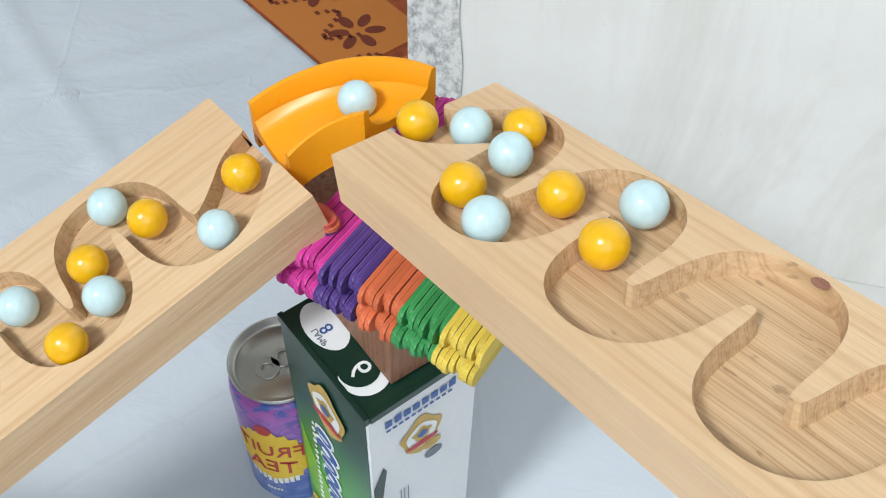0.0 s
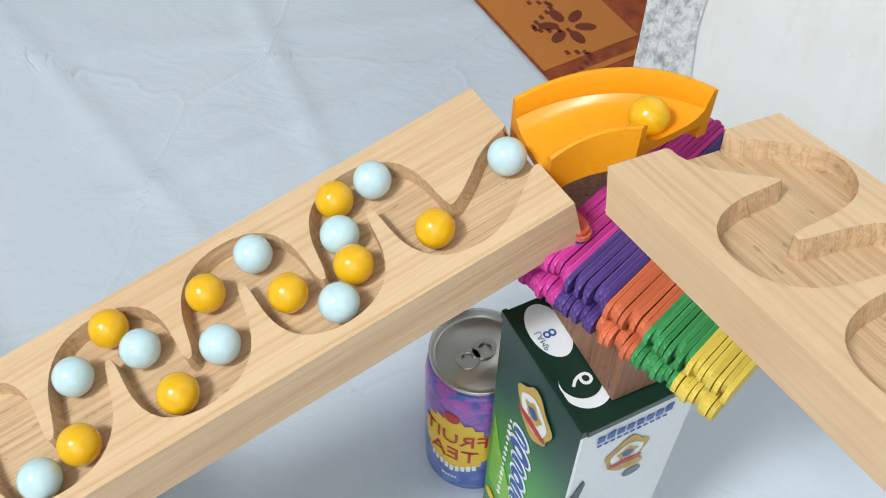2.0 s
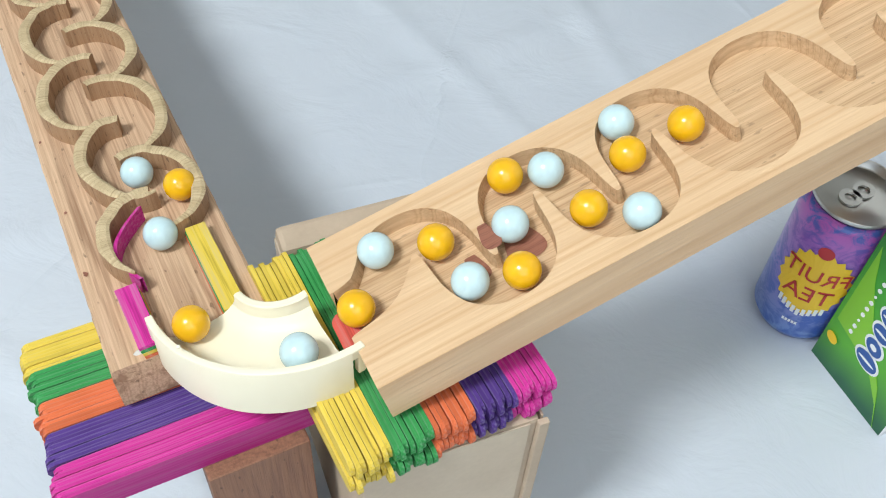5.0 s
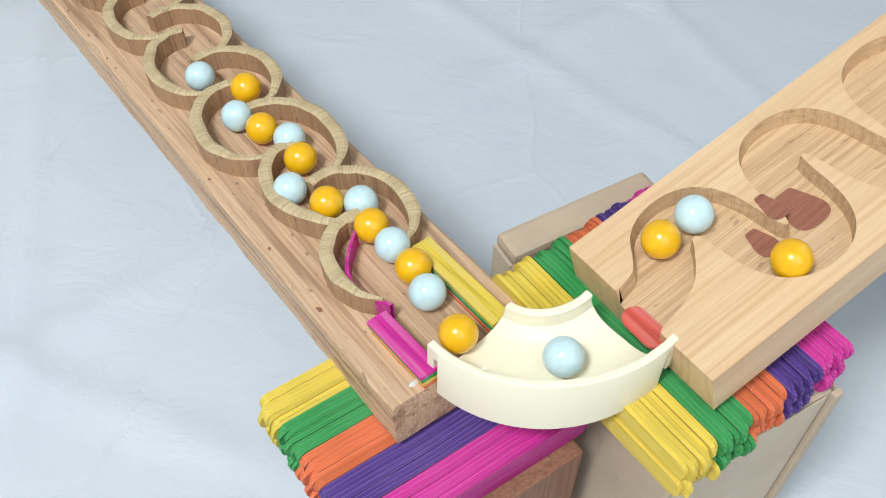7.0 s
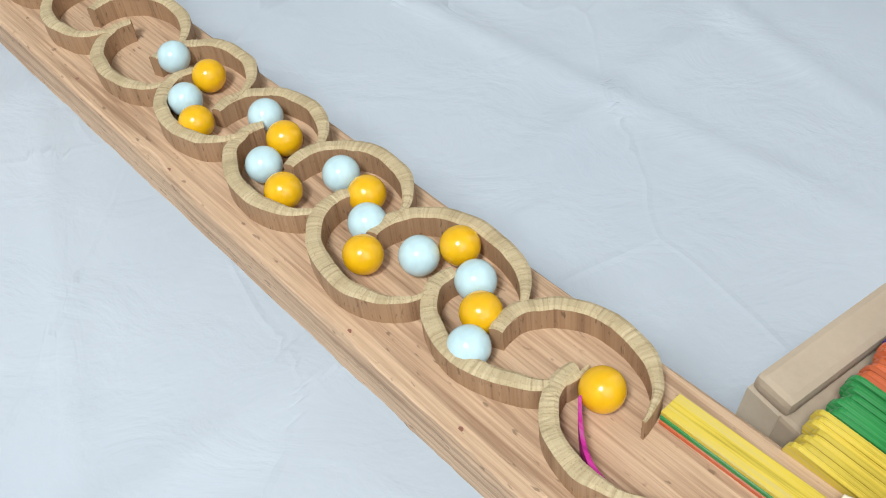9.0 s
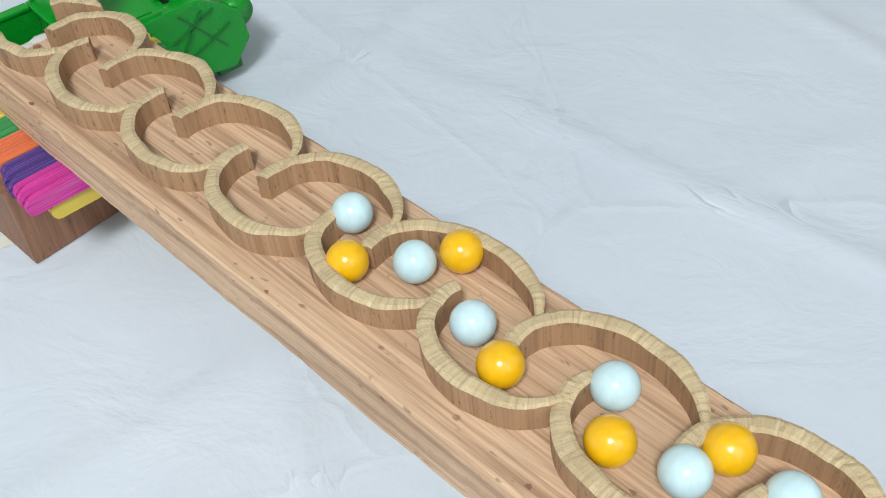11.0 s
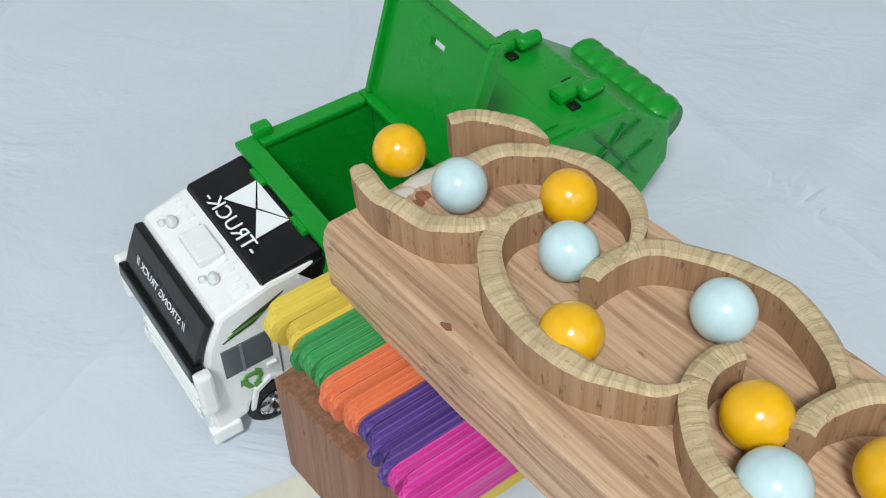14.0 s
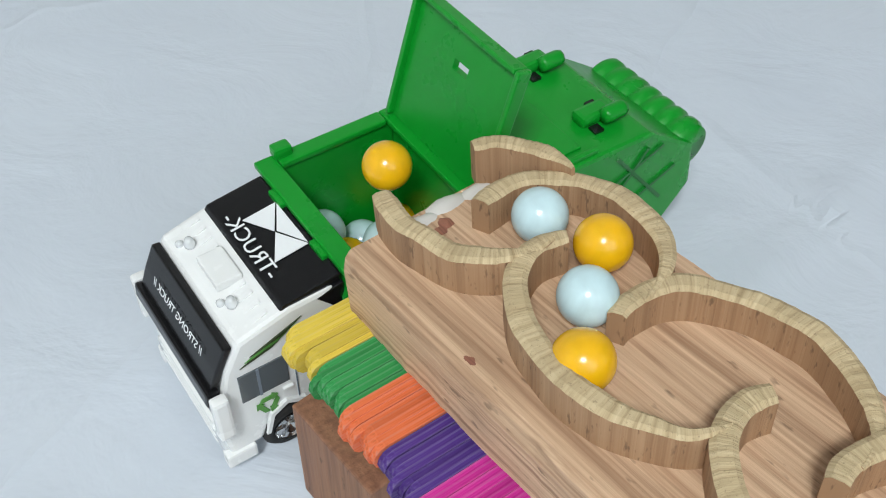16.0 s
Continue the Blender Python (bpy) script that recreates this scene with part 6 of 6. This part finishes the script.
    [(0, 0.5049, 0.0002, 0.0010), (0.5, 0.5774, 0.0008, -0.0001), (1, 0.6688, 0.0013, -0.0001), (1.5, 0.7369, 0.0020, -0.0009), (2, 0.7780, 0.0009, 0.0015), (2.5, 0.8431, 0.0005, -0.0045), (3, 0.8918, -0.0014, 0.0006), (3.5, 0.9477, 0.0003, 0.0003), (4, 1.0011, 0.0020, -0.0011), (4.5, 1.0587, 0.0015, 0.0003), (5, 1.1119, 0.0024, -0.0007), (7.3, 1.4398, 0.0011, -0.0001), (7.5, 1.4548, 0.0000, -0.0009), (8, 1.4750, 0.0036, 0.0018), (8.2, 1.4894, -0.0004, 0.0002), (10.3, 1.6728, 0.0056, -0.0085), (10.5, 1.6890, 0.0060, -0.0058), (11, 1.7420, 0.0010, 0.0028), (14, 2.1239, 0.0009, 0.0058), (14.5, 2.1772, -0.0003, -0.0004), (15, 2.2289, 0.0003, -0.0004), (15.43, 2.3073, 0.0000, 0.0000), (15.57, 2.3573, 0.0000, 0.0000), (16, 2.3573, 0.0000, 0.0000)],
    [(0, 0.4870, -0.0005, -0.0009), (0.5, 0.5426, -0.0009, 0.0014), (1, 0.6454, 0.0001, 0.0003), (1.5, 0.7199, 0.0001, -0.0047), (2, 0.7594, 0.0006, 0.0010), (2.5, 0.8169, 0.0016, -0.0006), (3, 0.8702, 0.0014, 0.0011), (3.5, 0.9182, 0.0013, -0.0004), (4, 0.9786, 0.0024, -0.0025), (4.5, 1.0314, 0.0020, 0.0018), (5, 1.0872, 0.0009, -0.0045), (7.3, 1.4252, 0.0048, -0.0051), (7.5, 1.4369, 0.0043, -0.0008), (8, 1.4621, 0.0005, 0.0021), (8.2, 1.4709, 0.0028, 0.0020), (10.3, 1.6635, -0.0006, -0.0002), (10.5, 1.6749, 0.0010, -0.0028), (14.5, 2.1549, 0.0034, 0.0030), (15, 2.2139, 0.0045, 0.0046), (15.5, 2.2832, 0.0045, -0.0037), (15.62, 2.3073, 0.0000, 0.0000), (15.78, 2.3573, 0.0000, 0.0000), (16, 2.3573, 0.0000, 0.0000)],
    [(0, 0.4660, 0.0036, 0.0002), (0.5, 0.5199, -0.0005, 0.0013), (1, 0.6195, 0.0002, -0.0008), (1.5, 0.6926, 0.0009, -0.0005), (2, 0.7421, 0.0009, 0.0012), (2.5, 0.7919, 0.0005, 0.0023), (3, 0.8501, 0.0007, -0.0026), (3.5, 0.8965, -0.0009, 0.0028), (4, 0.9569, -0.0011, -0.0023), (4.5, 1.0104, 0.0004, 0.0010), (5, 1.0708, 0.0001, 0.0004), (7.3, 1.4134, -0.0031, -0.0042), (7.5, 1.4252, 0.0029, -0.0057), (8, 1.4442, 0.0025, -0.0009), (8.2, 1.4574, 0.0004, -0.0022), (10.3, 1.6291, 0.0009, 0.0023), (10.5, 1.6547, -0.0013, -0.0004), (14.5, 2.1417, 0.0012, 0.0060), (15, 2.1983, -0.0009, 0.0018), (15.5, 2.2542, 0.0023, -0.0011), (15.73, 2.3073, 0.0000, 0.0000), (15.88, 2.3573, 0.0000, 0.0000), (16, 2.3573, 0.0000, 0.0000)],
    [(0, 0.4423, 0.0038, 0.0001), (0.5, 0.4975, -0.0016, -0.0006), (1, 0.5650, -0.0002, 0.0010), (1.5, 0.6642, -0.0004, 0.0011), (2, 0.7269, 0.0015, -0.0038), (2.5, 0.7733, -0.0003, 0.0005), (3, 0.8268, 0.0012, 0.0002), (3.5, 0.8774, 0.0008, -0.0007), (4, 0.9306, 0.0021, 0.0012), (4.5, 0.9839, 0.0015, -0.0015), (5, 1.0414, 0.0018, 0.0010), (7.3, 1.3725, 0.0016, 0.0018), (7.5, 1.4158, -0.0044, -0.0033), (8, 1.4298, 0.0055, -0.0039), (8.2, 1.4398, 0.0023, -0.0029), (10.3, 1.6135, 0.0099, -0.0075), (15, 2.1748, 0.0003, -0.0007), (15.5, 2.2314, -0.0009, -0.0026), (15.9, 2.3073, 0.0000, 0.0000), (16, 2.3323, 0.0000, 0.0000)],
    [(0, 0.4238, -0.0011, 0.0007), (0.5, 0.4776, 0.0015, 0.0013), (1, 0.5250, 0.0001, 0.0006), (1.5, 0.6279, 0.0003, -0.0013), (2, 0.7105, -0.0003, -0.0032), (2.5, 0.7531, 0.0014, -0.0012), (3, 0.8060, 0.0015, 0.0011), (3.5, 0.8578, 0.0014, -0.0013), (4, 0.9082, 0.0005, 0.0027), (4.5, 0.9639, 0.0001, -0.0037), (5, 1.0198, -0.0002, 0.0028), (7.3, 1.3230, 0.0006, -0.0031), (7.5, 1.3898, 0.0001, 0.0038), (8, 1.4185, 0.0007, -0.0084), (8.2, 1.4252, 0.0023, -0.0058), (10.3, 1.5934, 0.0008, -0.0026), (15, 2.1437, 0.0012, 0.0029), (15.5, 2.2139, 0.0019, 0.0040), (16, 2.2613, 0.0024, -0.0028)],
    [(0, 0.3975, 0.0037, -0.0036), (0.5, 0.4423, 0.0028, 0.0006), (1, 0.4997, 0.0001, 0.0014), (1.5, 0.5774, 0.0010, -0.0002), (2, 0.6735, -0.0004, 0.0011), (2.5, 0.7315, 0.0023, -0.0032), (3, 0.7803, 0.0018, 0.0033), (3.5, 0.8385, 0.0003, -0.0024), (4, 0.8846, 0.0017, -0.0001), (4.5, 0.9343, 0.0011, 0.0012), (5, 0.9873, 0.0016, -0.0011), (7.3, 1.2453, 0.0012, 0.0016), (7.5, 1.2940, -0.0031, 0.0008), (8, 1.4036, -0.0000, -0.0014), (8.2, 1.4134, -0.0037, -0.0026), (15, 2.1282, 0.0043, 0.0072), (15.5, 2.1819, -0.0013, 0.0015), (16, 2.2409, 0.0005, -0.0019)],
    [(0, 0.3654, 0.0006, -0.0005), (0.5, 0.4147, 0.0011, 0.0001), (1, 0.4705, 0.0034, -0.0005), (1.5, 0.5224, -0.0001, 0.0009), (2, 0.6237, -0.0001, -0.0011), (2.5, 0.6852, 0.0012, -0.0013), (3, 0.7456, 0.0018, -0.0005), (3.5, 0.7997, 0.0012, 0.0013), (4, 0.8523, 0.0030, -0.0025), (4.5, 0.9082, 0.0013, 0.0023), (5, 0.9687, 0.0025, -0.0032), (7.3, 1.2227, 0.0034, -0.0014), (7.5, 1.2488, 0.0005, 0.0019), (8, 1.3662, 0.0013, -0.0015), (8.2, 1.3942, -0.0015, 0.0047), (15.5, 2.1635, 0.0003, -0.0039), (16, 2.2236, 0.0010, 0.0025)],
    [(0, 0.3391, 0.0041, -0.0000), (0.5, 0.4011, 0.0025, -0.0027), (1, 0.4400, 0.0037, 0.0005), (1.5, 0.4944, -0.0005, -0.0014), (2, 0.5554, -0.0005, 0.0013), (2.5, 0.6528, -0.0002, 0.0007), (3, 0.7222, -0.0013, -0.0032), (3.5, 0.7780, -0.0006, 0.0025), (4, 0.8385, -0.0011, -0.0032), (4.5, 0.8846, 0.0003, 0.0008), (5, 0.9343, 0.0011, -0.0011), (7.3, 1.1824, 0.0033, 0.0027), (7.5, 1.2080, 0.0004, -0.0055), (8, 1.2754, -0.0003, 0.0046), (8.2, 1.3172, -0.0012, 0.0002), (15.5, 2.1457, -0.0002, 0.0022), (16, 2.2076, -0.0016, 0.0082)],
]


def motions():
    keys = [[] for ob in MARBLES]
    for i in range(161):
        t = i / 10
        ahead = []
        for k in range(len(MARBLES)):
            times = [r[0] for r in ROLL[k]]
            s, du, dv = (float(np.interp(t, times, [r[n] for r in ROLL[k]])) for n in (1, 2, 3))
            # a marble waits behind those before it: none overtakes or enters another
            if ahead and s <= TOTAL:
                s = min(s, ahead[-1][0] - 0.006)
            p = marble_place(k, s, du, dv)
            for n in range(90):
                if s > TOTAL or all((p - q).length > 0.0154 for r, q in ahead[-4:]):
                    break
                s -= 0.001
                p = marble_place(k, s, du, dv)
            ahead.append((s, p))
            keys[k].append((t, pose(p.x, p.y, p.z, 0, 0, 0)))
    for ob, rows in zip(MARBLES, keys):
        walk(ob, rows)


def marble_place(k, s, du, dv):
    """Where a marble lies at a length s of the way, du and dv off its middle line."""
    if s > TOTAL:
        return drop_place(k, s - TOTAL)
    run = RUN_1 if s < END_1 else RUN_2 if s < END_2 else RUN_3
    return on_way(s) + run.to_3x3() @ Vector((du, dv, 0.0))


def drop_place(k, over):
    """From the lip into the hopper: a short fall to a resting place on the heap."""
    lip = on_way(TOTAL)
    u, v = Vector((0.759, 0.651, 0.0)), Vector((-0.651, 0.759, 0.0))
    rest = Vector((-0.8955, 0.7510, 0.0305 + 0.0140 * (k // 9))) + v * (0.0164 * ((k + 1) % 3 - 1)) + u * (0.0155 * ((k // 3) % 3 - 1))
    f = min(1.0, over / 0.05)
    p = lip.lerp(rest, f)
    p.z = lip.z + (rest.z - lip.z) * f * f
    return p


ground()
room()
runs()
ring_run()
corners()
carton()
drink_can()
supports()
tape()
toy_truck()
rafts()
marbles()
motions()
